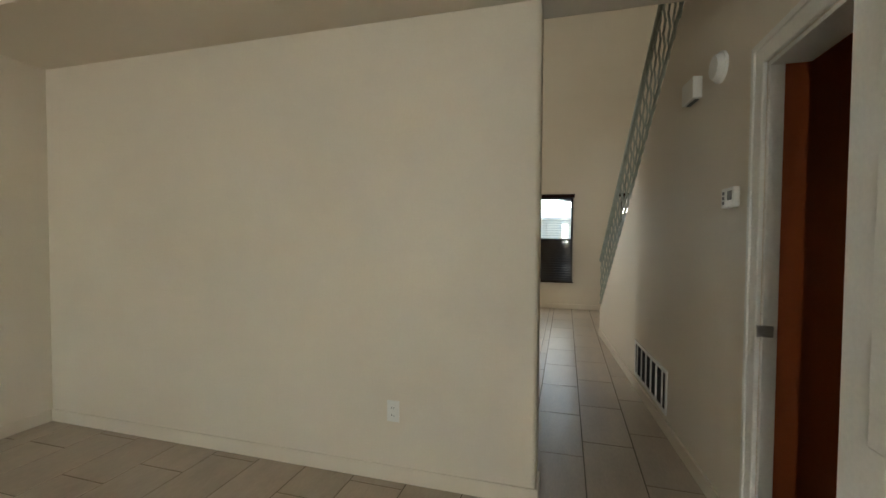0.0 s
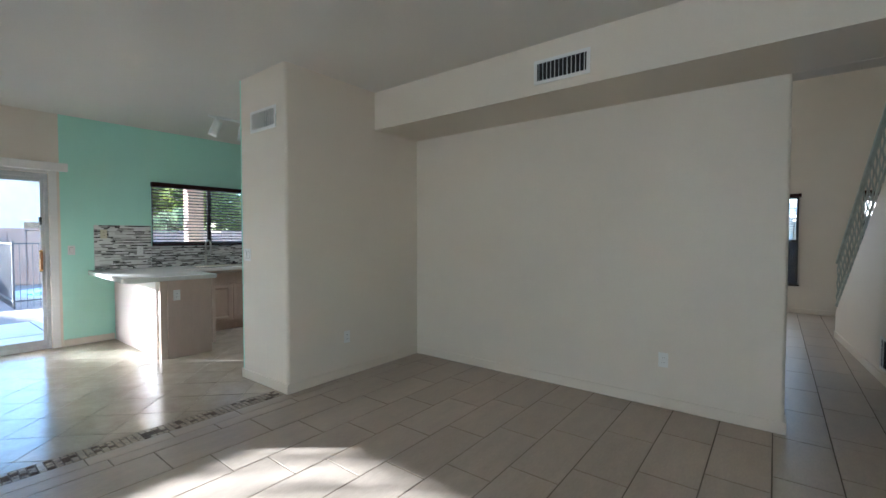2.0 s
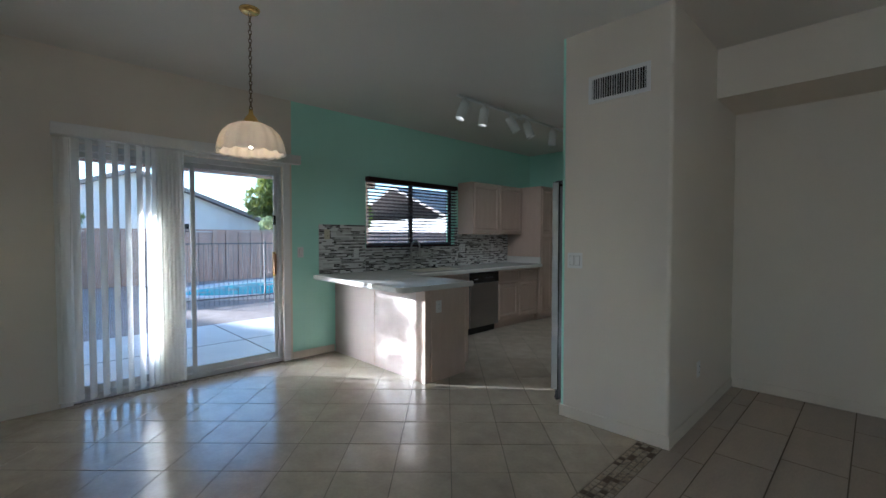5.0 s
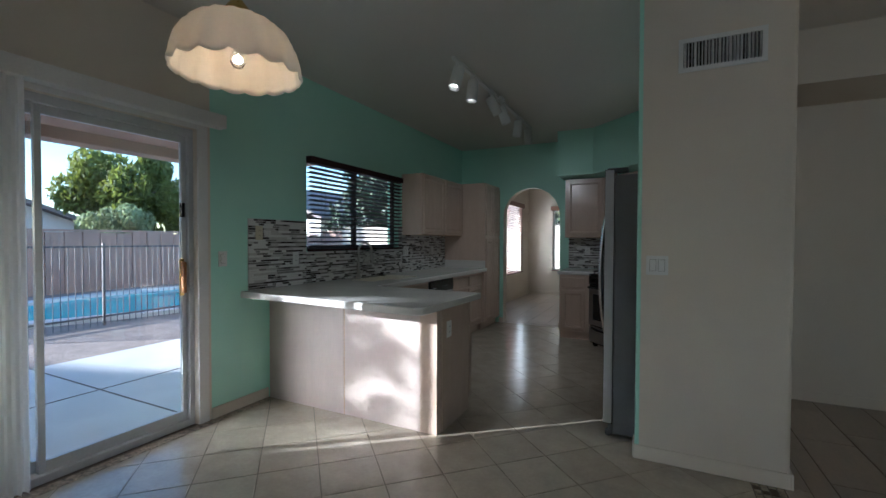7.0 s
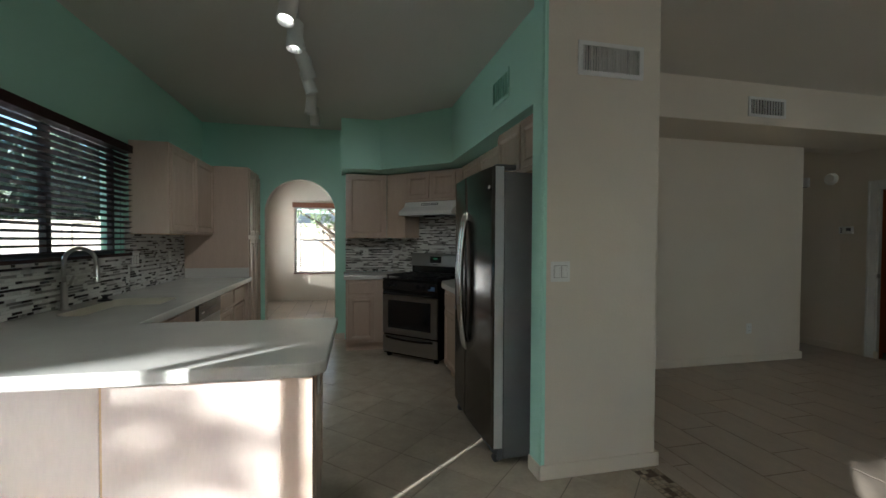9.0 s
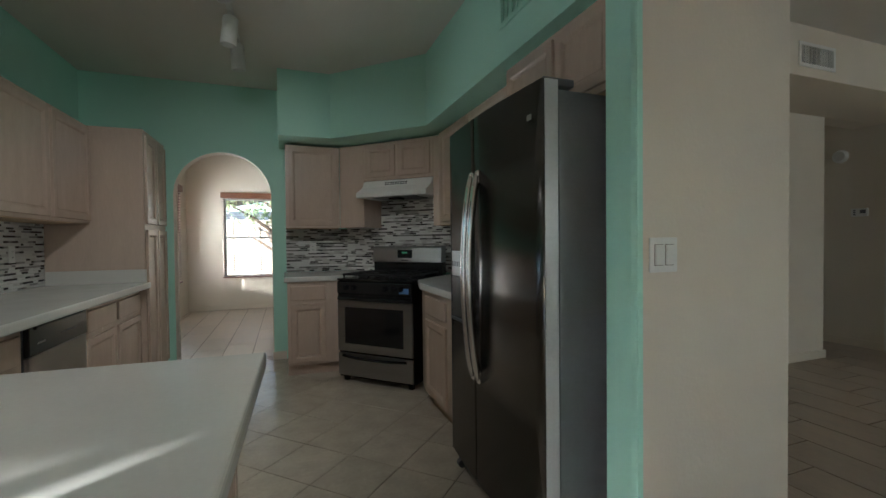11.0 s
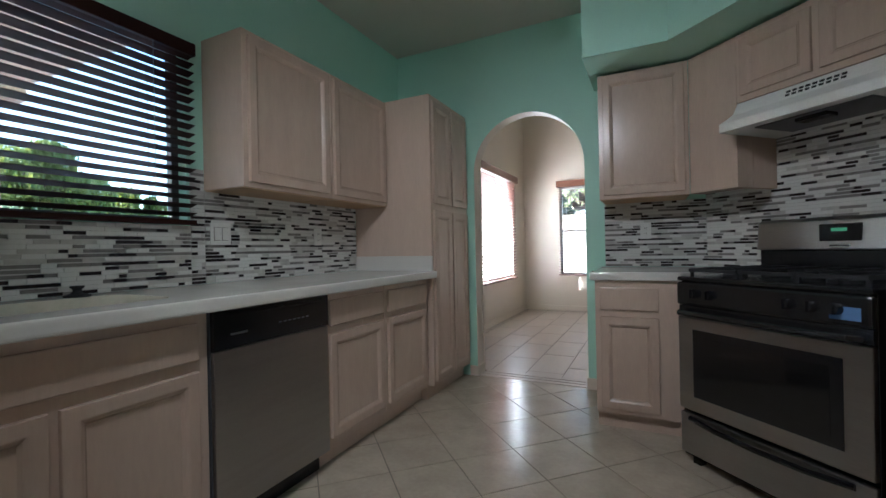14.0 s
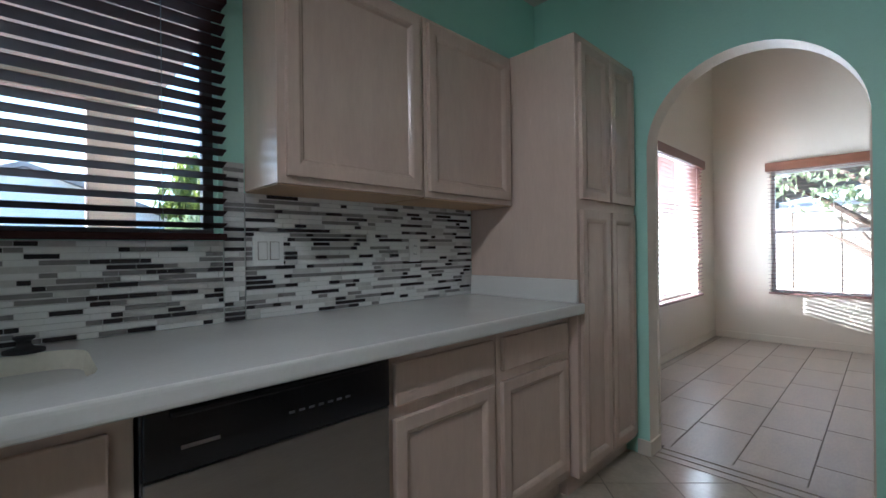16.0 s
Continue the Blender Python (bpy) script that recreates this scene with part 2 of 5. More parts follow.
def lathe(bm, prof, cx=0, cy=0, seg=32, wave=None):
    rings = []
    for r, z in prof:
        ring = []
        for i in range(seg):
            a = 2 * math.pi * i / seg
            dr, dz = wave(a, r, z) if wave else (0, 0)
            ring.append(bm.verts.new((cx + (r + dr) * math.cos(a), cy + (r + dr) * math.sin(a), z + dz)))
        rings.append(ring)
    for a, b in zip(rings, rings[1:]):
        for i in range(seg):
            j = (i + 1) % seg
            bm.faces.new((a[i], a[j], b[j], b[i]))


def prism(bm, pts, z0, z1):
    lo = [bm.verts.new((x, y, z0)) for x, y in pts]
    hi = [bm.verts.new((x, y, z1)) for x, y in pts]
    n = len(pts)
    bm.faces.new(lo[::-1]), bm.faces.new(hi)
    for i in range(n):
        j = (i + 1) % n
        bm.faces.new((lo[i], lo[j], hi[j], hi[i]))


def soften(bm, width, seg=2):
    bmesh.ops.bevel(bm, geom=list(bm.edges), offset=width, segments=seg, affect="EDGES", profile=0.5, clamp_overlap=True)


def smooth(bm):
    for f in bm.faces:
        f.smooth = True


def part(name, bm, material, parent=None, label="", **tags):
    bmesh.ops.recalc_face_normals(bm, faces=list(bm.faces))
    me = bpy.data.meshes.new(name)
    bm.to_mesh(me)
    bm.free()
    me.materials.append(material)
    ob = new(name, me)
    ob.parent = parent
    return tagged(ob, label, **tags)


def boxpart(name, dims, material, parent=None, bev=0.0, label="", **tags):
    bm = bmesh.new()
    box(bm, *dims)
    if bev:
        soften(bm, bev)
    return part(name, bm, material, parent, label, **tags)


def thing(name, label, category, m=None, group=""):
    ob = new(name)
    if m is not None:
        ob.matrix_world = m
    return tagged(ob, label, category, group)


def flat(x, y, z, turn=0):
    return pose(x, y, z, 0, 0, turn)


# ---- structure ----
H = 2.82
BW, BWO = -6.165, -6.325


def wall(name, spans, material=CREAM, label="", category="wall"):
    bm = bmesh.new()
    for s in spans:
        box(bm, *s)
    return part(name, bm, material, None, label, category=category, kind="structure")


DOOR = (-1.17, 0.56, 2.10)
KWIN = (1.62, 3.20, 1.22, 2.10)
SWIN = (-3.45, -2.62, 1.22, 2.10)
# Unseen east opening, added only to let more sky light in.
EFILLWIN = (-3.8, -2.6, 0.90, 2.10)
wall("wall_west", [(BWO, BW, -4.3, SWIN[0], 0, H), (BWO, BW, SWIN[0], SWIN[1], 0, SWIN[2]), (BWO, BW, SWIN[0], SWIN[1], SWIN[3], H),
                   (BWO, BW, SWIN[1], DOOR[0], 0, H), (BWO, BW, DOOR[0], DOOR[1], DOOR[2], H), (BWO, BW, DOOR[1], 0.66, 0, H)], CREAM, "smooth cream painted wall around the patio door")
wall("wall_kitchen_window", [(BWO, BW, 0.66, KWIN[0], 0, H), (BWO, BW, KWIN[0], KWIN[1], 0, KWIN[2]), (BWO, BW, KWIN[0], KWIN[1], KWIN[3], H), (BWO, BW, KWIN[1], 5.2, 0, H)], GREEN, "mint green painted kitchen wall with a window")
# Unseen south opening, added to hold the family room's fill lamp.
SFILLWIN = (0.1, 1.0, 1.0, 2.0)
wall("wall_south", [(BWO, SFILLWIN[0], -4.5, -4.3, 0, H), (SFILLWIN[0], SFILLWIN[1], -4.5, -4.3, 0, SFILLWIN[2]), (SFILLWIN[0], SFILLWIN[1], -4.5, -4.3, SFILLWIN[3], H), (SFILLWIN[1], 1.72, -4.5, -4.3, 0, H)], CREAM, "plain cream wall closing the family room")
CD = (2.20, 2.945, 1.985)
wall("wall_east", [(1.59, 1.72, -4.3, EFILLWIN[0], 0, H), (1.59, 1.72, EFILLWIN[0], EFILLWIN[1], 0, EFILLWIN[2]), (1.59, 1.72, EFILLWIN[0], EFILLWIN[1], EFILLWIN[3], H), (1.59, 1.72, EFILLWIN[1], CD[0], 0, H), (1.59, 1.72, CD[0], CD[1], CD[2], H), (1.59, 1.72, CD[1], 3.32, 0, H)], CREAM, "cream wall with a door to an orange room")
# stair side wall with its sloping top
bm = bmesh.new()
pts = [(3.32, 0), (7.15, 0), (7.15, 0.34), (3.32, 3.27)]
lo = [bm.verts.new((1.59 - 0.07 * (y - 3.32), y, z)) for y, z in pts]
hi = [bm.verts.new((1.72 - 0.07 * (y - 3.32), y, z)) for y, z in pts]
bm.faces.new(lo), bm.faces.new(hi[::-1])
for i in range(4):
    bm.faces.new((lo[i], lo[(i + 1) % 4], hi[(i + 1) % 4], hi[i]))
part("wall_stair", bm, CREAM, None, "cream half wall with a sloping top beside the stairs", category="wall", kind="structure")
wall("wall_stairwell", [(2.70, 2.85, 3.2, 9.3, 0, 5.4), (1.72, 3.4, 3.2, 3.32, 0, H)], CREAM, "tall cream wall behind the stairs")
for span in ((3.3, 3.4, -0.5, 3.2, 0, H), (1.72, 3.3, -0.6, -0.5, 0, H), (1.72, 3.3, 3.1, 3.2, 0, H)):
    wall("wall_orange", [span], ORANGE, "rust orange painted wall of the side room")
def bullnose(cx, cy, r, a0, n=6):
    return [(cx + r * math.cos(radians(a0 + 90 * k / n)), cy + r * math.sin(radians(a0 + 90 * k / n))) for k in range(n + 1)]


def prism_wall(name, pts, material, label):
    bm = bmesh.new()
    prism(bm, pts, 0, H)
    part(name, bm, material, None, label, category="wall", kind="structure")


prism_wall("wall_nook", [(-2.595, 3.13)] + bullnose(0.716, 3.154, 0.024, -90) + bullnose(0.716, 3.276, 0.024, 0) + [(0.60, 3.30), (0.60, 5.2), (0.46, 5.2), (0.46, 3.30), (-2.595, 3.30)], CREAM, "long cream partition wall of the family room")
wall("wall_over_hall", [(-2.6, 2.85, 3.2, 3.32, H, 5.4), (0.74, 1.72, 3.13, 3.30, 2.44, H)], CREAM, "cream wall above the hall opening")
prism_wall("wall_pillar", [(-3.352, 1.465)] + bullnose(-2.621, 1.491, 0.026, -90) + [(-2.595, 3.30), (-2.78, 3.30), (-2.78, 1.60), (-3.352, 1.60)], CREAM, "cream return wall with a rounded corner and an air vent")
wall("wall_kitchen_east", [(-2.78, -2.62, 3.30, 4.30, 0, H)], GREEN, "mint green kitchen side wall")
prism_wall("wall_pillar_side", [(-3.358, 1.60), (-3.358, 1.485), (-3.350, 1.467), (-3.333, 1.461), (-3.333, 1.4649), (-3.3521, 1.4649), (-3.3521, 1.60)], GREEN, "mint green side of the return wall with a rounded corner")
bm = bmesh.new()
prism(bm, [(-3.76, 5.2), (-2.78, 4.22), (-2.62, 4.22), (-2.62, 5.2)], 0, H)
part("wall_diagonal", bm, GREEN, None, "mint green diagonal corner wall behind the stove", category="wall", kind="structure")

# arch wall
AX0, AX1, ASP, AY0, AY1 = -5.435, -4.545, 1.70, 5.2, 5.33
def arch_wall():
    bm = bmesh.new()
    r = (AX1 - AX0) / 2
    cx = (AX0 + AX1) / 2
    arc = [(cx - r * math.cos(math.pi * i / 28), ASP + r * math.sin(math.pi * i / 28)) for i in range(29)]
    for y, flip in ((AY0, False), (AY1, True)):
        def q(p):
            vs = [bm.verts.new((x, y, z)) for x, z in p]
            bm.faces.new(vs[::-1] if flip else vs)
        q([(BWO, 0), (AX0, 0), (AX0, ASP), (AX0, H), (BWO, H)])
        q([(AX1, 0), (-2.62, 0), (-2.62, H), (AX1, H), (AX1, ASP)])
        for a, b in zip(arc, arc[1:]):
            q([a, b, (b[0], H), (a[0], H)])
    bmesh.ops.remove_doubles(bm, verts=bm.verts, dist=1e-5)
    path = [(AX0, 0)] + arc + [(AX1, 0)]
    bm2 = bmesh.new()
    for a, b in zip(path, path[1:]):
        vs = [bm2.verts.new(p) for p in ((a[0], AY0, a[1]), (a[0], AY1, a[1]), (b[0], AY1, b[1]), (b[0], AY0, b[1]))]
        bm2.faces.new(vs)
    part("wall_arch", bm, GREEN, None, "mint green wall with a round arched opening", category="wall", kind="structure")
    part("arch_lining", bm2, CREAM, None, "cream plastered inside of the arch", category="wall", kind="structure")
arch_wall()
wall("wall_north_room_south", [(BWO, AX0 + 0.01, AY1 + 0.002, AY1 + 0.012, 0, H), (AX1 - 0.01, -2.6, AY1 + 0.002, AY1 + 0.012, 0, H), (BWO, -2.6, AY0, AY1 + 0.01, H, 5.4), (-2.62, 0.60, 5.2, AY1 + 0.01, 0, 5.4)], CREAM, "tall cream wall of the front room")

# front room beyond
FW = 9.142
NW = (-5.48, -4.35, 0.60, 2.06)
FWN = (0.35, 0.985, 0.49, 2.04)
SW2 = (1.78, 2.4, 0.49, 2.04)
WW = (6.55, 8.42, 0.60, 2.08)
NX = -6.08
wall("wall_north", [(-6.3, NW[0], FW, FW + 0.16, 0, 5.4), (NW[0], NW[1], FW, FW + 0.16, 0, NW[2]), (NW[0], NW[1], FW, FW + 0.16, NW[3], 5.4),
                    (NW[1], FWN[0], FW, FW + 0.16, 0, 5.4), (FWN[0], FWN[1], FW, FW + 0.16, 0, FWN[2]), (FWN[0], FWN[1], FW, FW + 0.16, FWN[3], 5.4),
                    (FWN[1], SW2[0], FW, FW + 0.16, 0, 5.4), (SW2[0], SW2[1], FW, FW + 0.16, 0, SW2[2]), (SW2[0], SW2[1], FW, FW + 0.16, SW2[3], 5.4), (SW2[1], 2.85, FW, FW + 0.16, 0, 5.4)], CREAM, "tall cream wall with blinds over its windows")
wall("wall_front_room_west", [(NX - 0.16, NX, 5.345, WW[0], 0, 5.4), (NX - 0.16, NX, WW[0], WW[1], 0, WW[2]), (NX - 0.16, NX, WW[0], WW[1], WW[3], 5.4), (NX - 0.16, NX, WW[1], FW, 0, 5.4)], CREAM, "cream wall with a wide window and blind")
wall("ceiling_front_room", [(-6.3, 2.85, 5.2, 9.3, 5.4, 5.5), (0.46, 2.85, 3.2, 5.2, 5.4, 5.5)], CEIL, "white front room ceiling", "ceiling")
wall("wall_upper_west", [(0.46, 0.6, 3.3, 5.2, H, 5.4)], CREAM, "upper cream wall of the hall")
wall("ceiling", [(BWO, 1.72, -4.5, 3.13, H, H + 0.12), (BWO, 0.46, 3.13, 5.2, H, H + 0.12), (0.74, 1.72, 3.13, 3.2, H, H + 0.12), (1.72, 3.4, -0.6, 3.2, H, H + 0.12)], CEIL, "smooth white ceiling", "ceiling")
bm = bmesh.new()
box(bm, -2.595, 1.59, 2.48, 3.128, 2.44, H - 0.001)
part("soffit", bm, CREAM, None, "cream dropped soffit with an air vent", category="soffit", kind="structure")
boxpart("soffit_hall", (0.742, 1.588, 3.129, 3.32, 2.437, 2.44), CREAM, None, 0, "underside of the hall opening", category="soffit", kind="structure")
bm = bmesh.new()
prism(bm, [(-4.465, 5.2), (-4.465, 4.575), (-4.0, 4.575), (-3.275, 3.86), (-3.275, 1.60), (-2.78, 1.60), (-2.78, 4.22), (-3.76, 5.2)], 2.215, H - 0.001)
part("soffit_kitchen", bm, GREEN, None, "mint green angled soffit above the cabinets", category="soffit", kind="structure")

# ground
bm = bmesh.new()
bmesh.ops.create_grid(bm, x_segments=1, y_segments=1, size=600)
for v in bm.verts:
    v.co.z = -0.16
part("ground", bm, GRAVEL, None, "brown gravel yard", category="ground", kind="structure")
boxpart("floor_slab", (BWO, 3.4, -4.5, 9.3, -0.15, -0.0065), GROUT, None, 0, "grey grout bed under the tiles", category="floor", kind="structure")

# ---- exterior seen through the openings, with unseen sun blockers ----
boxpart("patio_slab", (-9.45, BWO, -3.2, 6.2, -0.17, -0.12), CONCRETE, None, 0.01, "pale concrete patio slab with control joints", category="patio", kind="structure")
for i, d in enumerate(((-9.45, BWO, 0.80, 0.815), (-9.45, BWO, 2.9, 2.915), (-9.45, BWO, -1.2, -1.185), (-8.02, -8.005, -3.2, 6.2))):
    boxpart("slab_joint", (*d[:4], -0.1195, -0.1165), GROUT, bpy.data.objects["patio_slab"], 0)
def patio_roof():
    t = thing("patio_roof", "tan stucco patio roof on square columns beside the house", "patio roof")
    boxpart("ceiling_board", (-8.5, BWO - 0.002, -4.6, 3.45, 2.42, 2.55), STUCCO, t)
    boxpart("beam", (-8.75, -8.5, -4.6, 3.45, 2.30, 2.9), STUCCO, t, 0.01)
    # The column at -2.525 is unseen, placed to shade part of the door.
    for y in (3.0, -2.525):
        boxpart("column", (-8.74, -8.51, y, y + 0.29, -0.12, 2.30), STUCCO, t, 0.012)
    # Unseen pipe, added to cast a thin dark stripe on the peninsula.
    bm = bmesh.new()
    cyl(bm, (-8.60, -2.015, -0.12), (-8.60, -2.015, 2.30), 0.034, seg=12)
    part("downspout", bm, STUCCO, t)
patio_roof()


def loop_xy(cx, cy, ax, ay, n=48, dent=0.12):
    out = []
    for i in range(n):
        a = 2 * math.pi * i / n
        k = 1 - dent * math.cos(a) * (math.cos(a) > 0)
        out.append((cx + ax * k * math.cos(a), cy + ay * math.sin(a)))
    return out


# Out-of-view beams and posts, added to trim sun on floor and countertop.
def pergola():
    t = thing("sun_cut_beams", "unseen stucco beams on posts added to trim the sun patches", "pergola")
    boxpart("beam", (-12.6, -7.4, -6.2, -5.95, 2.60, 3.6), STUCCO, t, 0.01)
    boxpart("upper_beam", (-16.0, -12.61, -6.2, -5.95, 3.50, 4.4), STUCCO, t, 0.01)
    boxpart("upper_post", (-16.0, -15.78, -6.19, -5.96, -0.16, 3.50), STUCCO, t, 0.01)
    for x in (-12.6, -7.62):
        boxpart("post", (x, x + 0.22, -6.19, -5.96, -0.16, 2.60), STUCCO, t, 0.01)
pergola()


def pool():
    t = thing("swimming_pool", "blue-green swimming pool with a pale stone coping in the gravel yard", "swimming pool")
    inner, outer = loop_xy(-13.9, 5.2, 2.0, 3.9), loop_xy(-13.9, 5.2, 2.4, 4.3)
    bm = bmesh.new()
    n = len(inner)
    rows = [[bm.verts.new((*p, z)) for p in q] for q, z in ((outer, -0.158), (outer, -0.08), (inner, -0.08), (inner, -0.5))]
    for a, b in zip(rows, rows[1:]):
        for i in range(n):
            bm.faces.new((a[i], a[(i + 1) % n], b[(i + 1) % n], b[i]))
    part("coping", bm, CONCRETE, t)
    bm = bmesh.new()
    prism(bm, inner, -0.158, -0.15)
    part("water", bm, WATER, t, "clear turquoise water")
pool()


def iron_fence():
    t = thing("pool_fence", "black iron picket fence round the pool", "fence")
    x, y0, y1, n = -11.75, 0.9, 9.4, 85
    for z in (-0.02, 1.18):
        boxpart("rail", (x - 0.015, x + 0.015, y0, y1, z, z + 0.03), IRON, t)
        boxpart("rail", (-16.2, x, y0 - 0.015, y0 + 0.015, z, z + 0.03), IRON, t)
    for i in range(n + 1):
        y = y0 + (y1 - y0) * i / n
        thick = 0.018 if i % 17 == 0 else 0.0045
        boxpart("post" if i % 17 == 0 else "picket", (x - thick, x + thick, y - thick, y + thick, -0.16, 1.26 if i % 17 == 0 else 1.21), IRON, t)
    for i in range(1, 26):
        xx = x - 4.4 * i / 26
        boxpart("picket", (xx - 0.008, xx + 0.008, y0 - 0.008, y0 + 0.008, -0.16, 1.21), IRON, t)
iron_fence()


def yard_wall(name, a, b, top, label, pitch, stone=FENCE_M):
    t = thing(name, label, "garden wall")
    a, b = Vector(a), Vector(b)
    L = (b - a).length
    m = Matrix.Translation((a.x, a.y, 0)) @ Matrix.Rotation(math.atan2(b.y - a.y, b.x - a.x), 4, "Z")
    rng = random.Random(5)
    n = int(L / pitch)
    bm = bmesh.new()
    box(bm, 0, L, 0.03, 0.12, -0.16, top - 0.05)
    part("backing", bm, stone, t).matrix_local = m
    me = None
    for i in range(n):
        if me is None:
            bm = bmesh.new()
            box(bm, 0.012, pitch - 0.012, -0.02, 0.03, -0.16, top - 0.03)
            ob = part("board", bm, stone, t)
            me = ob.data
        else:
            ob = new("board", me)
            ob.parent = t
        ob.matrix_local = m @ Matrix.Translation((i * pitch, rng.uniform(-0.012, 0.012), rng.uniform(-0.03, 0.03)))
    bm = bmesh.new()
    box(bm, 0, L, -0.04, 0.14, top - 0.02, top + 0.04)
    part("cap", bm, stone, t).matrix_local = m
yard_wall("garden_fence", (-17.6, -6.5), (-17.6, 14.5), 1.55, "weathered brown board fence behind the pool", 0.42)
yard_wall("side_fence", (-17.6, 14.5), (-4, 14.5), 1.7, "weathered brown board fence at the side of the yard", 0.5)
yard_wall("street_fence", (-14, 11.6), (6, 12.4), 1.75, "low sunlit tan garden wall outside the front windows", 0.6, TANWALL)


def house(name, x0, x1, y0, y1, eave, ridge, label, axis="x"):
    t = thing(name, label, "house")
    boxpart("wall", (x0, x1, y0, y1, -0.16, eave), HOUSE_M, t)
    bm = bmesh.new()
    ov = 0.4
    if axis == "x":
        ym = (y0 + y1) / 2
        pr = [(y0 - ov, eave - 0.1), (ym, ridge), (y1 + ov, eave - 0.1), (y1 + ov, eave + 0.08), (ym, ridge + 0.2), (y0 - ov, eave + 0.08)]
        lo = [bm.verts.new((x0 - ov, y, z)) for y, z in pr]
        hi = [bm.verts.new((x1 + ov, y, z)) for y, z in pr]
        ga = [(y0, eave), (y1, eave), (ym, ridge)]
    else:
        xm = (x0 + x1) / 2
        pr = [(x0 - ov, eave - 0.1), (xm, ridge), (x1 + ov, eave - 0.1), (x1 + ov, eave + 0.08), (xm, ridge + 0.2), (x0 - ov, eave + 0.08)]
        lo = [bm.verts.new((x, y0 - ov, z)) for x, z in pr]
        hi = [bm.verts.new((x, y1 + ov, z)) for x, z in pr]
    bm.faces.new(lo[::-1]), bm.faces.new(hi)
    for i in range(6):
        bm.faces.new((lo[i], lo[(i + 1) % 6], hi[(i + 1) % 6], hi[i]))
    part("roof", bm, ROOF_M, t)
    if axis == "x":
        bm = bmesh.new()
        lo = [bm.verts.new((x0 + 0.01, y, z)) for y, z in ga]
        hi = [bm.verts.new((x1 - 0.01, y, z)) for y, z in ga]
        bm.faces.new(lo[::-1]), bm.faces.new(hi)
        for i in range(3):
            bm.faces.new((lo[i], lo[(i + 1) % 3], hi[(i + 1) % 3], hi[i]))
        part("gable", bm, HOUSE_M, t)
    w = thing("window", "", "")
    w.parent = t
    boxpart("pane", (x1, x1 + 0.03, y0 + (y1 - y0) * 0.55, y0 + (y1 - y0) * 0.68, 1.0, 2.0), OVENGLASS, w)
    boxpart("frame", (x1, x1 + 0.02, y0 + (y1 - y0) * 0.54, y0 + (y1 - y0) * 0.69, 0.93, 2.07), ALU, w)
house("neighbour_house", -38, -27, -4, 8.9, 2.0, 4.45, "pale stucco neighbour house with a grey tiled gable roof")
# Never in view; added to block low sun rays towards the patio door.
house("sun_block_house", -32, -23, -26, -15.8, 5.2, 5.9, "unseen tall stucco house added to block the low sun", "y")
house("far_house", -30, -20, 17, 28, 2.5, 4.6, "low pale stucco house behind the trees", "y")
house("street_house", -12, 6, 24, 32, 2.8, 4.6, "pale stucco house across the street", "y")


def tree(x, y, base_r, height, crown_r, crown_z, seed, material=LEAF, leaves=2600, label="", squash=0.8, size=0.16):
    t = thing("tree", label, "tree", flat(x, y, -0.16), "garden trees")
    rng = random.Random(seed)
    bm = bmesh.new()
    tube(bm, [(0, 0, 0), (0.05, 0.03, height * 0.3), (0.0, 0.1, height * 0.6), (0.1, 0.05, height * 0.9)], [base_r, base_r * 0.8, base_r * 0.55, base_r * 0.15], 10)
    part("trunk", bm, BARK, t)
    bm = bmesh.new()
    for k in range(9):
        a, z = rng.uniform(0, 6.28), height * rng.uniform(0.3, 0.7)
        e = crown_r * rng.uniform(0.5, 0.85)
        tube(bm, [(0, 0.05, z), (e * 0.5 * math.cos(a), e * 0.5 * math.sin(a), z + e * 0.35), (e * math.cos(a), e * math.sin(a), z + e * 0.6)], [base_r * 0.4, base_r * 0.25, base_r * 0.08], 6)
    part("limb", bm, BARK, t)
    clumps = []
    for k in range(38):
        while True:
            p = Vector((rng.uniform(-1, 1), rng.uniform(-1, 1), rng.uniform(-1, 1)))
            if 0.25 < p.length < 1:
                break
        clumps.append((Vector((p.x * crown_r, p.y * crown_r, crown_z + p.z * crown_r * squash)), crown_r * rng.uniform(0.16, 0.36)))
    verts, faces = [], []
    for i in range(leaves):
        c, r = clumps[rng.randrange(len(clumps))]
        d = Vector((rng.gauss(0, 1), rng.gauss(0, 1), rng.gauss(0, 1))).normalized() * r * rng.uniform(0.5, 1.0) ** 0.5
        q = Euler((rng.uniform(0, 6.28), rng.uniform(0, 6.28), rng.uniform(0, 6.28))).to_matrix()
        s = size * rng.uniform(0.6, 1.4)
        o = len(verts)
        for v in ((-s, 0, 0), (0, -s * 0.4, 0.02), (s, 0, 0), (0, s * 0.4, 0.02)):
            verts.append(tuple(c + d + q @ Vector(v)))
        faces.append((o, o + 1, o + 2, o + 3))
    me = bpy.data.meshes.new("crown")
    me.from_pydata(verts, [], faces)
    me.materials.append(material)
    ob = new("crown", me)
    ob.parent = t
    return t


tree(-21.0, 7.75, 0.22, 4.2, 2.15, 3.05, 1, LEAF, 14000, "large leafy green tree behind the garden fence", 0.72, 0.13)
tree(-22.5, 11.4, 0.2, 3.4, 1.3, 2.6, 2, LEAF, 4000, "leafy green tree behind the garden fence", 0.75, 0.15)
tree(-19.4, 6.6, 0.1, 2.0, 0.95, 1.95, 3, LEAF2, 4500, "pale grey-green bush above the garden fence", 0.6, 0.10)
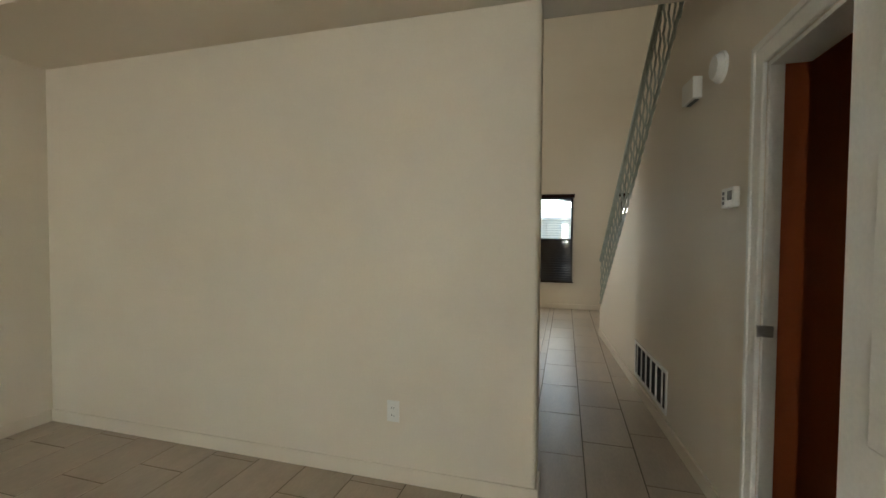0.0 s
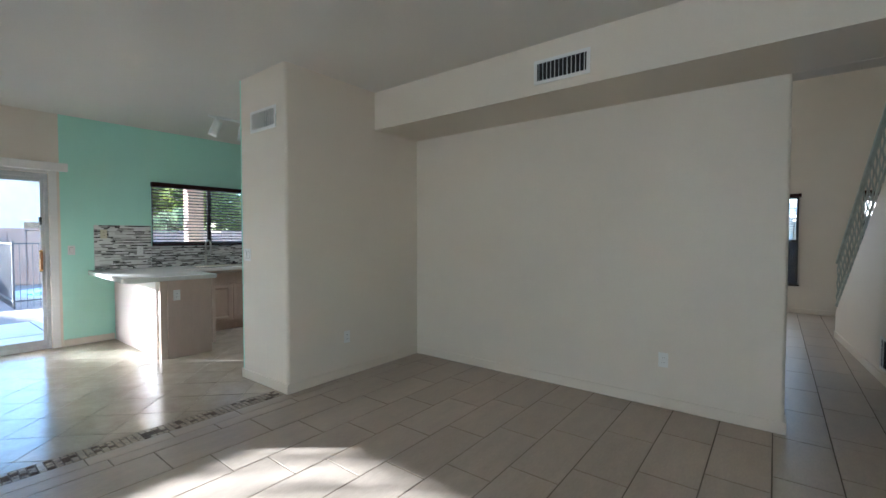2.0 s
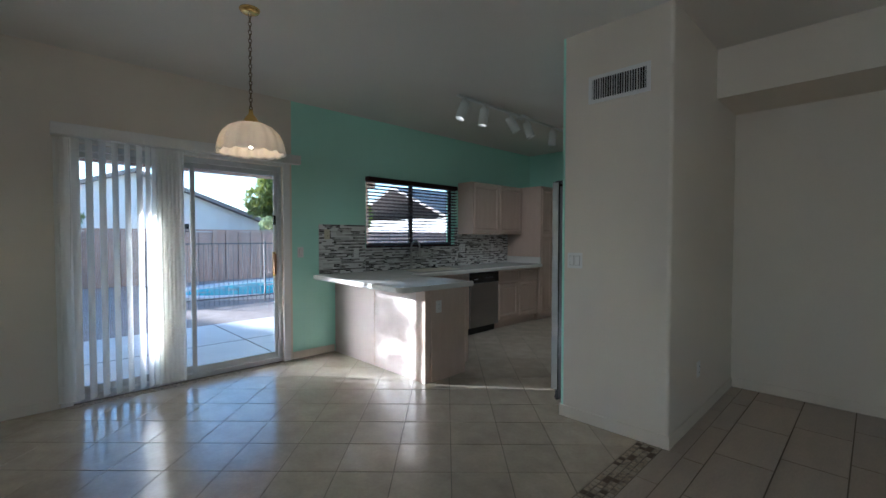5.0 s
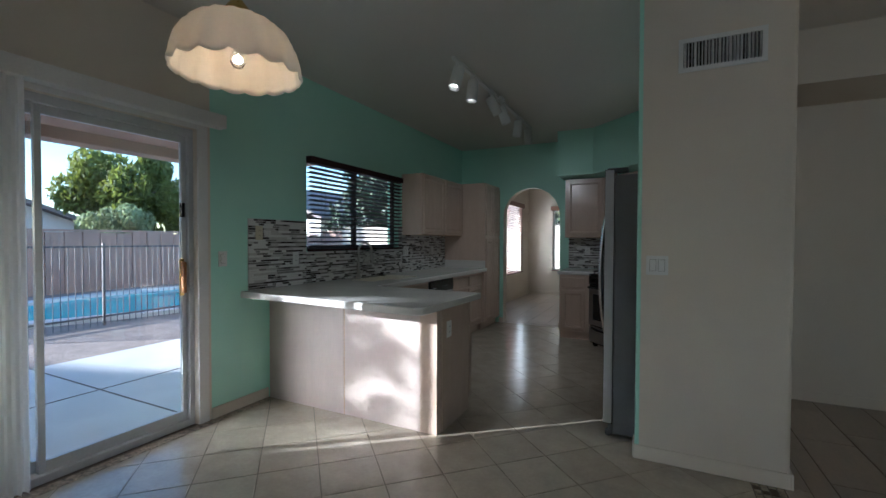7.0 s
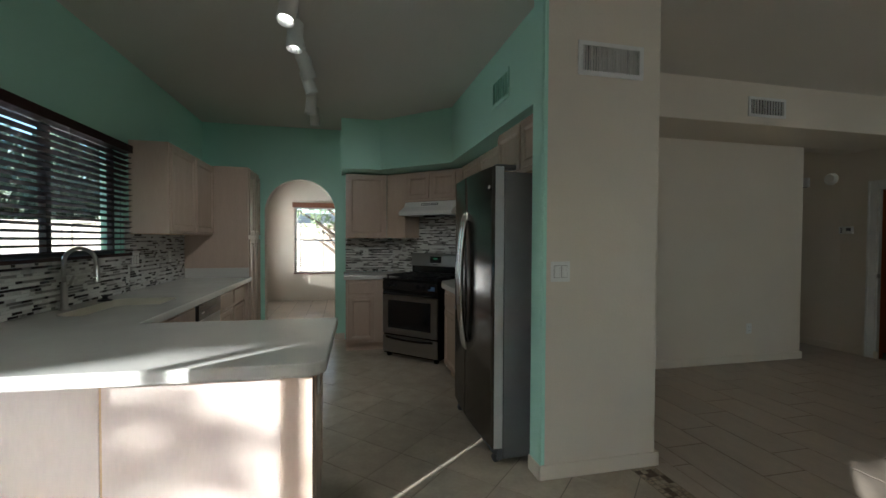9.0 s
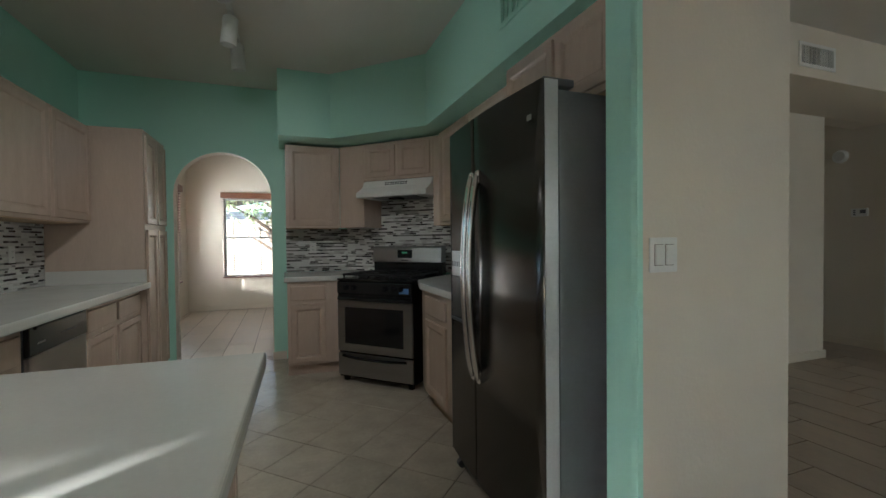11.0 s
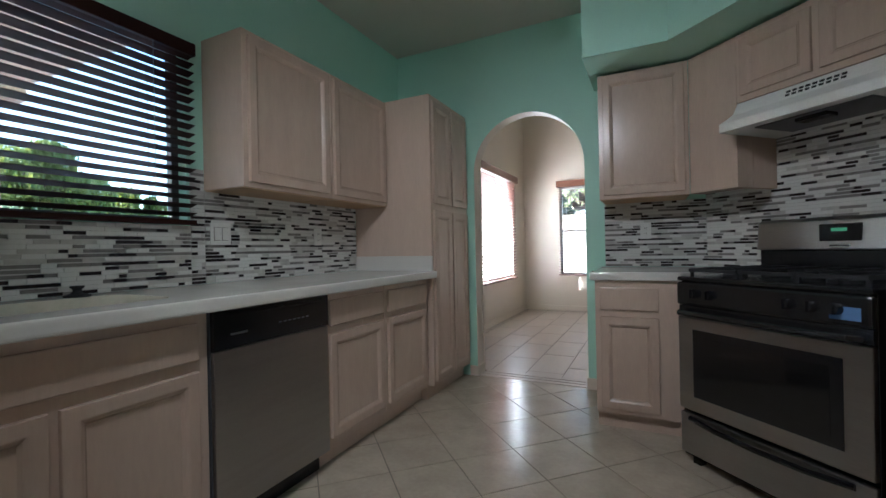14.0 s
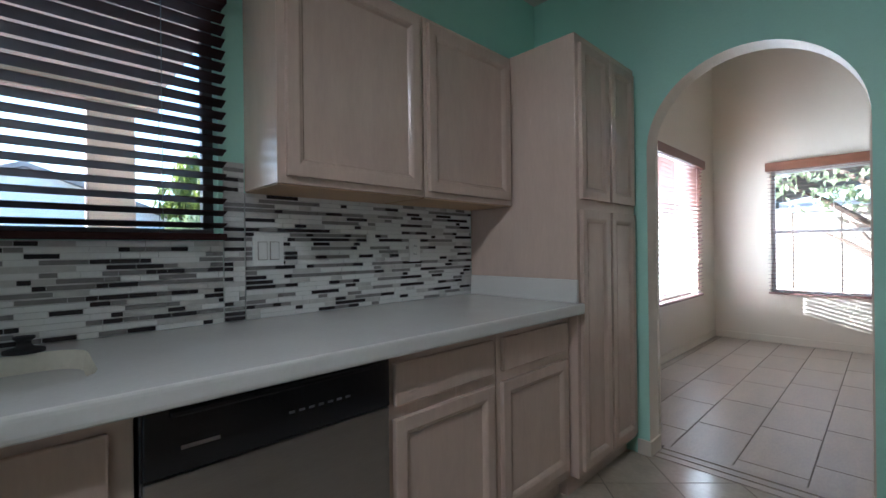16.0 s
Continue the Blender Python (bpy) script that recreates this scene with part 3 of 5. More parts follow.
tree(-19.5, -1.5, 0.1, 2.6, 1.3, 2.0, 4, LEAF, 3500, "small green tree beside the neighbour house", 0.7, 0.12)
tree(-17, 19, 0.25, 5, 3.2, 3.6, 5, LEAF_D, 8000, "wide green tree beyond the side fence", 0.75, 0.2)
tree(-9, 18.5, 0.25, 5, 2.6, 3.8, 8, LEAF_D, 5000, "green tree beyond the side fence", 0.75, 0.2)
# Out-of-view tree, placed so its leaves dapple the sun on the peninsula.
tree(-16.1, -6.95, 0.08, 3.2, 0.85, 3.55, 6, LEAF, 1100, "unseen small sparse tree placed to dapple the sunlight", 0.8, 0.07)
# Two dense trees out of view, added to keep sun off the kitchen window.
tree(-13.3, -3.1, 0.09, 3.6, 1.4, 3.4, 16, LEAF_D, 22000, "unseen dense tree added to block the kitchen window sun", 0.75, 0.27)
tree(-14.9, -4.35, 0.09, 3.8, 1.4, 3.75, 26, LEAF_D, 16000, "second unseen dense tree added to block the kitchen window sun", 0.75, 0.27)
# Out-of-view tree, placed to dapple sun at the southern west window.
tree(-15.2, -9.9, 0.14, 3.8, 1.5, 3.7, 9, LEAF, 500, "unseen small sparse tree placed to dapple the sunlight", 0.7, 0.09)
tree(-4.6, 11.35, 0.13, 3.4, 1.5, 2.9, 7, LEAF2, 1100, "bare-branched young tree outside the front window", 0.7, 0.08)


# ---- trim, switches, vents ----
def base(name, d, material=CREAM):
    return boxpart(name, d, material, None, 0.004, "painted baseboard with a rounded top", category="baseboard", kind="structure")


base("baseboard", (-2.60, 0.752, 3.118, 3.13, 0, 0.085))
base("baseboard", (0.740, 0.752, 3.13, 3.30, 0, 0.085))
base("baseboard", (0.60, 0.612, 3.30, 5.2, 0, 0.085))
base("baseboard", (-2.595, -2.583, 1.453, 3.118, 0, 0.085))
base("baseboard", (-3.364, -2.595, 1.453, 1.465, 0, 0.085))
base("baseboard", (-3.370, -3.358, 1.465, 1.60, 0, 0.085))
base("baseboard", (BW, BW + 0.012, 0.66, 1.17, 0, 0.085))
base("baseboard", (BW, BW + 0.012, -4.3, -1.26, 0, 0.085))
base("baseboard", (1.578, 1.59, 2.90, 3.32, 0, 0.085))
base("baseboard", (NX, 1.6, FW - 0.012, FW, 0, 0.085))
base("baseboard", (NX, NX + 0.012, 5.345, FW - 0.012, 0, 0.085))
base("baseboard", (-5.50, AX0 + 0.012, 5.188, 5.2, 0, 0.085))
base("baseboard", (AX1 - 0.012, -4.42, 5.188, 5.2, 0, 0.085))
base("baseboard", (AX0, AX0 + 0.012, 5.2, 5.34, 0, 0.085))
base("baseboard", (AX1 - 0.012, AX1, 5.2, 5.34, 0, 0.085))
bm = bmesh.new()
box(bm, 0, 3.83, -0.012, 0, 0, 0.085)
part("baseboard", bm, CREAM, None, "painted baseboard with a rounded top", category="baseboard", kind="structure").matrix_world = Matrix.Translation((1.59, 3.32, 0)) @ Matrix.Rotation(radians(94.0), 4, "Z") @ Matrix.Scale(-1, 4, (0, 1, 0))




def outlet(m, label, kind="outlet", material=PLASTIC, gangs=1):
    t = thing("wall_" + kind, label, kind, m, "wall outlets and switches")
    w = 0.07 * gangs if gangs == 1 else 0.118
    boxpart("cover_plate", (-w / 2, w / 2, -0.006, 0, -0.057, 0.057), material, t, 0.002)
    if kind == "outlet":
        for z in (-0.02, 0.02):
            boxpart("receptacle", (-0.016, 0.016, -0.009, -0.005, z - 0.014, z + 0.014), material, t, 0.003)
            for x in (-0.006, 0.006):
                boxpart("slot", (x - 0.0012, x + 0.0012, -0.0096, -0.008, z - 0.005, z + 0.005), DARK, t)
    else:
        for g in range(gangs):
            cx = (g - (gangs - 1) / 2) * 0.046
            boxpart("rocker", (cx - 0.016, cx + 0.016, -0.011, -0.005, -0.033, 0.033), material, t, 0.003)
            boxpart("rocker_gap", (cx - 0.018, cx + 0.018, -0.0064, -0.0055, -0.035, 0.035), GROUT_L, t)


outlet(flat(-0.01, 3.13, 0.38), "white duplex outlet low on the cream partition wall")
outlet(flat(-2.595, 2.10, 0.38, 90), "white duplex outlet low on the cream return wall")
outlet(flat(-3.246, 1.465, 1.18), "white double rocker light switch on the cream return wall", "switch", gangs=2)
outlet(flat(BW, 0.755, 1.18, 90), "white light switch on the mint green wall", "switch")
outlet(flat(BW + 0.012, 1.075, 1.38, 90), "ivory outlet at the end of the mosaic splashback", "outlet", IVORY)
outlet(flat(BW + 0.012, 1.47, 1.16, 90), "white outlet in the mosaic splashback", "outlet")
outlet(flat(BW + 0.012, 3.37, 1.175, 90), "white switch and outlet in the mosaic splashback", "switch", gangs=2)
outlet(flat(BW + 0.012, 4.10, 1.17, 90), "white duplex outlet in the mosaic splashback below the cupboards")
outlet(flat(-4.14, 5.188, 1.17), "white duplex outlet in the mosaic splashback beside the stove")
outlet(flat(-4.556, 1.33, 0.70, 90), "white outlet on the end panel of the peninsula")


def vent(m, w, h, n, label, name="air_vent", material=PLASTIC, vertical=True):
    t = thing(name, label, "air vent", m, "wall air vents")
    bm = bmesh.new()
    b = 0.025
    for d in ((-w / 2 - b, w / 2 + b, h / 2, h / 2 + b), (-w / 2 - b, w / 2 + b, -h / 2 - b, -h / 2), (-w / 2 - b, -w / 2, -h / 2, h / 2), (w / 2, w / 2 + b, -h / 2, h / 2)):
        box(bm, d[0], d[1], -0.010, -0.001, d[2], d[3])
    part("frame", bm, material, t)
    boxpart("backing", (-w / 2, w / 2, -0.003, -0.001, -h / 2, h / 2), GREEN if material is GREEN else DARK, t)
    rng = random.Random(n)
    for i in range(n):
        x = -w / 2 + w * (i + 0.5) / n
        bm = bmesh.new()
        box(bm, -0.0015, 0.0015, -0.007, 0.007, -h / 2, h / 2)
        ob = part("louvre", bm, material, t)
        ob.matrix_local = Matrix.Translation((x, -0.009, 0)) @ Matrix.Rotation(radians(rng.uniform(5, 50)), 4, "Z")


vent(flat(-2.94, 1.465, 2.39), 0.37, 0.14, 22, "white wall air vent with vertical louvres high on the return wall")
vent(flat(-0.60, 2.48, 2.60), 0.38, 0.13, 12, "white air vent with vertical louvres in the soffit")
vent(flat(-3.275, 2.35, 2.50, -90), 0.30, 0.16, 6, "mint painted air vent in the kitchen soffit", material=GREEN)
HW = Matrix.Translation((1.59, 3.32, 0)) @ Matrix.Rotation(radians(-86.0), 4, "Z")
vent(HW @ Matrix.Translation((-1.29, -0.001, 0.275)), 0.86, 0.25, 6, "large white return air grille low on the hall wall", "return_air_vent")


def wall_gadgets():
    t = thing("thermostat", "white digital thermostat beside the side room door", "thermostat", flat(1.59, 3.25, 1.50, -90))
    boxpart("body", (-0.075, 0.075, -0.03, 0, -0.045, 0.045), PLASTIC, t, 0.008)
    boxpart("display", (0.01, 0.06, -0.032, -0.029, -0.012, 0.028), DGREY, t)
    for i in range(3):
        boxpart("button", (-0.05, -0.03, -0.033, -0.029, -0.03 + 0.022 * i, -0.015 + 0.022 * i), DGREY, t)
    t = thing("smoke_alarm", "round white smoke alarm on the hall wall", "smoke alarm", flat(1.582, 3.43, 2.15, -86))
    bm = bmesh.new()
    cyl(bm, (0, 0, 0), (0, -0.015, 0), 0.075, seg=32)
    part("base", bm, PLASTIC, t)
    bm = bmesh.new()
    cyl(bm, (0, -0.015, 0), (0, -0.04, 0), 0.07, 0.055, seg=32)
    part("cover", bm, PLASTIC, t)
    t = thing("door_chime", "small white door chime box on the hall wall", "door chime", flat(1.559, 3.76, 2.14, -86))
    boxpart("cover", (-0.09, 0.09, -0.05, 0, -0.06, 0.06), PLASTIC, t, 0.006)
    boxpart("grille", (-0.07, 0.07, -0.03, -0.01, -0.064, -0.058), DGREY, t)
wall_gadgets()


def side_door():
    y0, y1, z1 = CD
    t = thing("door_frame", "white moulded door frame with a brass strike plate around the orange room", "door frame")
    for nm, d in (("casing", (1.572, 1.59, y1, y1 + 0.085, 0, z1 + 0.085)), ("casing", (1.572, 1.59, y0 - 0.085, y0, 0, z1 + 0.085)), ("casing", (1.572, 1.59, y0, y1, z1, z1 + 0.085))):
        boxpart(nm, d, TRIM, t, 0.005)
    boxpart("outer_bead", (1.563, 1.572, y1 + 0.06, y1 + 0.085, 0, z1 + 0.085), TRIM, t, 0.003)
    boxpart("outer_bead", (1.563, 1.572, y0 - 0.085, y1 + 0.06, z1 + 0.06, z1 + 0.085), TRIM, t, 0.003)
    boxpart("jamb", (1.59, 1.638, y1 - 0.018, y1 - 0.001, 0, z1), TRIM, t)
    boxpart("reveal", (1.6385, 1.72, y1 - 0.006, y1 - 0.001, 0, z1), ORANGE, t, 0, "orange painted reveal")
    boxpart("jamb", (1.59, 1.72, y0 + 0.001, y0 + 0.018, 0, z1), TRIM, t)
    boxpart("head_jamb", (1.59, 1.72, y0 + 0.018, y1 - 0.018, z1 - 0.018, z1 - 0.001), TRIM, t)
    boxpart("strike_plate", (1.568, 1.625, y1 - 0.021, y1 - 0.0175, 0.94, 0.985), NICKEL, t, 0.001)
    t = thing("panel_door", "white panelled door standing ajar beside the orange room", "door", Matrix.Translation((1.545, 1.55, 0.01)) @ Matrix.Rotation(radians(92.5), 4, "Z"))
    L = 0.685
    boxpart("leaf", (0, L, 0, 0.035, 0, 2.0), TRIM, t, 0.002)
    for x0, x1 in ((0.10, 0.31), (0.375, 0.585)):
        for z0, zz in ((0.2, 0.75), (0.87, 1.5), (1.6, 1.88)):
            boxpart("panel", (x0, x1, 0.035, 0.041, z0, zz), TRIM, t, 0.004)
            boxpart("panel", (x0, x1, -0.006, 0.0, z0, zz), TRIM, t, 0.004)
side_door()
boxpart("shelf_box", (2.3, 3.29, 2.4, 3.09, 0.0, 0.70), ORANGE, None, 0.005, "low rust orange boxed ledge in the side room", category="ledge", kind="structure")


def stair_rail():
    t = thing("stair_rail", "pale green twisted iron railing along the stairs", "stair railing")
    def at(s, dz):
        y = 7.1 - 3.75 * s
        return (1.585 - 0.07 * (y - 3.32), y, 0.38 + 2.87 * s + dz)
    for nm, dz in (("handrail", 0.62), ("bottom_rail", 0.05)):
        bm = bmesh.new()
        tube(bm, [at(i / 12, dz) for i in range(13)], 0.022 if dz > 0.5 else 0.012, 8)
        part(nm, bm, RAILM, t)
    for i in range(34):
        s = (i + 0.5) / 34
        bm = bmesh.new()
        a, b = Vector(at(s, 0.0)), Vector(at(s, 0.62))
        tube(bm, [a.lerp(b, k / 14) + Vector((0.006 * math.sin(k * 1.6), 0.006 * math.cos(k * 1.6), 0)) for k in range(15)], 0.009, 5)
        part("baluster", bm, RAILM, t)
RAILM = mat("pale_green_iron", (0.35, 0.38, 0.33), 0.5, vary=0.2, scale=9)
stair_rail()


# ---- patio door and its blinds ----
def slider():
    t = thing("sliding_door", "white aluminium sliding glass door with a brass and wood handle", "sliding door")
    y0, y1, z1 = DOOR
    x = BW - 0.11
    def bar(nm, d, parent=t, material=ALU, bev=0.003, label=""):
        return boxpart(nm, d, material, parent, bev, label)
    bar("frame_head", (x - 0.04, x + 0.07, y0, y1, z1 - 0.05, z1))
    bar("frame_sill", (x - 0.04, x + 0.07, y0, y1, 0, 0.045))
    bar("frame_side", (x - 0.04, x + 0.07, y0, y0 + 0.035, 0.045, z1 - 0.05))
    bar("frame_side", (x - 0.04, x + 0.07, y1 - 0.035, y1, 0.045, z1 - 0.05))
    for a, b, dx, nm in ((y0 + 0.035, -0.25, -0.02, "fixed_panel"), (-0.30, y1 - 0.035, 0.025, "sliding_panel")):
        p = bar(nm, (x + dx - 0.015, x + dx + 0.015, a, a + 0.032, 0.045, z1 - 0.05))
        bar("stile", (x + dx - 0.015, x + dx + 0.015, b - 0.032, b, 0.045, z1 - 0.05), p)
        bar("rail", (x + dx - 0.015, x + dx + 0.015, a + 0.032, b - 0.032, 0.045, 0.11), p)
        bar("rail", (x + dx - 0.015, x + dx + 0.015, a + 0.032, b - 0.032, z1 - 0.10, z1 - 0.05), p)
        g = bar("pane", (x + dx - 0.002, x + dx + 0.002, a + 0.032, b - 0.032, 0.11, z1 - 0.10), p, GLASS, 0)
        g.visible_shadow = False
    bar("handle", (x + 0.05, x + 0.085, y1 - 0.085, y1 - 0.06, 0.95, 1.17), t, BRASSWOOD, 0.006, "brown wooden pull handle")
    bar("handle_plate", (x + 0.04, x + 0.05, y1 - 0.088, y1 - 0.057, 0.93, 1.19), t, BRASS, 0.002, "brass handle plate")
    bar("latch", (x + 0.04, x + 0.07, y1 - 0.085, y1 - 0.06, 1.48, 1.58), t, BLACK, 0.005, "black latch")
    for nm, d in (("casing", (BW, BW + 0.014, y1, y1 + 0.075, 0, z1 + 0.07)), ("casing", (BW, BW + 0.014, y0 - 0.075, y0, 0, z1 + 0.07)), ("head_casing", (BW, BW + 0.014, y0, y1, z1, z1 + 0.07))):
        bar(nm, d, t, TRIM)
BRASSWOOD = mat("varnished_brown_wood", (0.30, 0.13, 0.04), 0.35, vary=0.1, scale=10)
slider()


def vertical_blind():
    t = thing("vertical_blind", "off-white vertical blind drawn halfway over the patio door", "blind")
    x = BW + 0.07
    boxpart("head_rail", (BW + 0.016, BW + 0.10, -1.27, 0.725, 2.13, 2.225), TRIM, t, 0.004, "long white valance box")
    def slat(y, ang, z0=0.05, w=0.089):
        bm = bmesh.new()
        n = 4
        rows = []
        for z in (z0, 2.12):
            rows.append([bm.verts.new((w * (k / n - 0.5), 0.006 * math.cos((k / n - 0.5) * math.pi), z)) for k in range(n + 1)])
        for k in range(n):
            f = bm.faces.new((rows[0][k], rows[0][k + 1], rows[1][k + 1], rows[1][k]))
        ob = part("slat", bm, VINYL, t)
        ob.matrix_local = Matrix.Translation((x, y, 0)) @ Matrix.Rotation(radians(ang), 4, "Z")
    rng = random.Random(3)
    for i in range(6):
        slat(-1.13 + i * 0.083, -36 + rng.uniform(-3, 3))
    slat(-0.655, -35)
    for i in range(13):
        slat(-0.60 + i * 0.0155, 15 + 50 * (i % 2) + rng.uniform(-8, 8))
    for i in range(5):
        slat(-1.235 + i * 0.014, 10 + 50 * (i % 2))
    bm = bmesh.new()
    tube(bm, [(x + 0.05, -1.17, 2.1), (x + 0.055, -1.165, 1.6), (x + 0.05, -1.175, 1.1)], 0.003, 6)
    part("wand", bm, PLASTIC, t)
vertical_blind()


# ---- windows and slatted blinds ----
def window(name, m, w, z0, z1, label, frame_m=DARKFRAME, mull=True):
    """Local x along the wall, -y into the room."""
    t = thing(name, label, "window", m)
    f = 0.035
    for d in ((0, w, z0, z0 + f), (0, w, z1 - f, z1), (0, f, z0 + f, z1 - f), (w - f, w, z0 + f, z1 - f)):
        boxpart("frame", (d[0], d[1], 0.06, 0.10, d[2], d[3]), frame_m, t, 0.002)
    if mull:
        boxpart("mullion", (w / 2 - 0.025, w / 2 + 0.025, 0.055, 0.10, z0 + f, z1 - f), frame_m, t, 0.002)
        xs = [(f, w / 2 - 0.025), (w / 2 + 0.025, w - f)]
    else:
        zc = (z0 + z1) / 2
        boxpart("meeting_rail", (f, w - f, 0.055, 0.10, zc - 0.02, zc + 0.02), frame_m, t, 0.002)
        xs = [(f, w - f)]
    for a, b in xs:
        g = boxpart("pane", (a, b, 0.078, 0.082, z0 + f, z1 - f), GLASS, t)
        g.visible_shadow = False
    return t


def blind(name, m, w, z0, z1, label, material, pitch=0.043, tilt=8, raised=0.0, slat_w=0.05):
    """A slatted blind: local x along the wall, -y into the room."""
    t = thing(name, label, "blind", m, "slatted window blinds")
    if material is SLATRED:
        boxpart("valance", (-0.02, w + 0.02, -0.088, -0.075, z1 - 0.055, z1 + 0.045), VALANCE, t, 0.004, "reddish brown wooden valance")
        for x in (-0.02, w + 0.008):
            boxpart("valance_return", (x, x + 0.012, -0.0745, -0.002, z1 - 0.055, z1 + 0.045), VALANCE, t, 0.002)
    boxpart("head_rail", (-0.005, w + 0.005, -0.07, -0.004, z1 - 0.06, z1), material, t, 0.003)
    zb = z0 + raised
    boxpart("bottom_rail", (0, w, -0.062, -0.012, zb, zb + 0.022), material, t, 0.003)
    me = None
    n = int((z1 - 0.07 - zb - 0.03) / pitch)
    for i in range(n + 1):
        z = zb + 0.05 + i * pitch
        if me is None:
            bm = bmesh.new()
            box(bm, 0, w, -slat_w / 2, slat_w / 2, -0.0015, 0.0015)
            ob = part("slat", bm, material, t)
            me = ob.data
        else:
            ob = new("slat", me)
            ob.parent = t
        ob.matrix_local = Matrix.Translation((0, -0.037, z)) @ Matrix.Rotation(radians(tilt), 4, "X")
    for k in range(3 if w > 1 else 2):
        x = w * (0.12 + 0.76 * k / (2 if w > 1 else 1))
        for yy in (-0.063, -0.011):
            boxpart("ladder_cord", (x - 0.001, x + 0.001, yy - 0.001, yy + 0.001, zb + 0.02, z1 - 0.06), DARKFRAME if material is SLATWOOD else PLASTIC, t)
    return t


window("window_kitchen", flat(BW, KWIN[0], 0, 90), KWIN[1] - KWIN[0], KWIN[2], KWIN[3], "dark framed sliding kitchen window over the sink")
blind("kitchen_blind", flat(BW, KWIN[0] - 0.005, 0, 90), KWIN[1] - KWIN[0] + 0.015, KWIN[2] - 0.005, KWIN[3] + 0.0, "dark mahogany slatted blind with open slats over the sink", SLATWOOD, 0.043, -15)
boxpart("tension_wand", (BW + 0.075, BW + 0.078, 3.12, 3.123, 1.25, 2.0), DARKFRAME, bpy.data.objects["kitchen_blind"])
# Frame for the added, unseen south opening.
window("fill_window_south", flat(SFILLWIN[1], -4.3, 0, 180), SFILLWIN[1] - SFILLWIN[0], SFILLWIN[2], SFILLWIN[3], "unseen white framed window added for fill light", ALU)
window("window_front_west", flat(NX, WW[0], 0, 90), WW[1] - WW[0], WW[2], WW[3], "wide white framed window of the front room", ALU)
blind("front_west_blind", flat(NX, WW[0] - 0.02, 0, 90), WW[1] - WW[0] + 0.04, WW[2] - 0.01, WW[3] + 0.05, "reddish wooden slatted blind over the wide front room window", SLATRED, 0.045, -32)
window("window_north", flat(NW[0], FW, 0), NW[1] - NW[0], NW[2], NW[3], "front room window looking on a tree", ALU, False)
blind("north_blind", flat(NW[0] - 0.02, FW, 0), NW[1] - NW[0] + 0.04, NW[2] - 0.01, NW[3] + 0.05, "reddish wooden slatted blind with open slats", SLATRED, 0.045, 2)
window("window_hall_end", flat(FWN[0], FW, 0), FWN[1] - FWN[0], FWN[2], FWN[3], "narrow window at the end of the hall", DARKFRAME, False)
boxpart("insect_screen", (0.03, FWN[1] - FWN[0] - 0.03, 0.104, 0.108, FWN[2] + 0.03, (FWN[2] + FWN[3]) / 2), SCREEN, bpy.data.objects["window_hall_end"], 0, "dark insect screen")
blind("hall_end_blind", flat(FWN[0] - 0.02, FW, 0), FWN[1] - FWN[0] + 0.04, FWN[2] - 0.01, FWN[3] + 0.05, "dark slatted blind over the narrow hall window", SLATWOOD, 0.045, 0)
window("window_stair", flat(SW2[0], FW, 0), SW2[1] - SW2[0], SW2[2], SW2[3], "narrow window beside the stairs", DARKFRAME, False)
blind("stair_blind", flat(SW2[0] - 0.02, FW, 0), SW2[1] - SW2[0] + 0.04, SW2[2] - 0.01, SW2[3] + 0.05, "dark slatted blind over the narrow stair window", SLATWOOD, 0.045, 0)


# ---- cabinets ----
def cab_door(parent, x0, x1, z0, z1, flat_front=False, y=0.0, label=""):
    bm = bmesh.new()
    rim = 0.055 if not flat_front else 0.0
    th = 0.019
    if flat_front:
        box(bm, x0, x1, y - th, y - 0.001, z0, z1)
        soften(bm, 0.005, 2)
        return part("drawer_front", bm, WOOD_DOOR, parent, label)
    rings = []
    for o, yy in ((0.0, -0.001), (0.0, -th + 0.004), (0.001, -th + 0.001), (0.004, -th), (rim - 0.016, -th), (rim - 0.012, -th + 0.001), (rim - 0.004, -th + 0.006), (rim, -th + 0.0065)):
        rings.append([bm.verts.new(p) for p in ((x0 + o, y + yy, z0 + o), (x1 - o, y + yy, z0 + o), (x1 - o, y + yy, z1 - o), (x0 + o, y + yy, z1 - o))])
    for p, q in zip(rings, rings[1:]):
        for k in range(4):
            bm.faces.new((p[k], p[(k + 1) % 4], q[(k + 1) % 4], q[k]))
    d = part("door", bm, WOOD_DOOR, parent, label)
    bm = bmesh.new()
    a, b, c, e = x0 + rim - 0.002, x1 - rim + 0.002, z0 + rim - 0.002, z1 - rim + 0.002
    s = 0.008
    o = [bm.verts.new(p) for p in ((a, y - th + 0.004, c), (b, y - th + 0.004, c), (b, y - th + 0.004, e), (a, y - th + 0.004, e))]
    i = [bm.verts.new(p) for p in ((a + s, y - th + 0.0135, c + s), (b - s, y - th + 0.0135, c + s), (b - s, y - th + 0.0135, e - s), (a + s, y - th + 0.0135, e - s))]
    for k in range(4):
        bm.faces.new((o[k], o[(k + 1) % 4], i[(k + 1) % 4], i[k]))
    bm.faces.new(i)
    part("panel", bm, WOOD_DOOR, d)
    return d


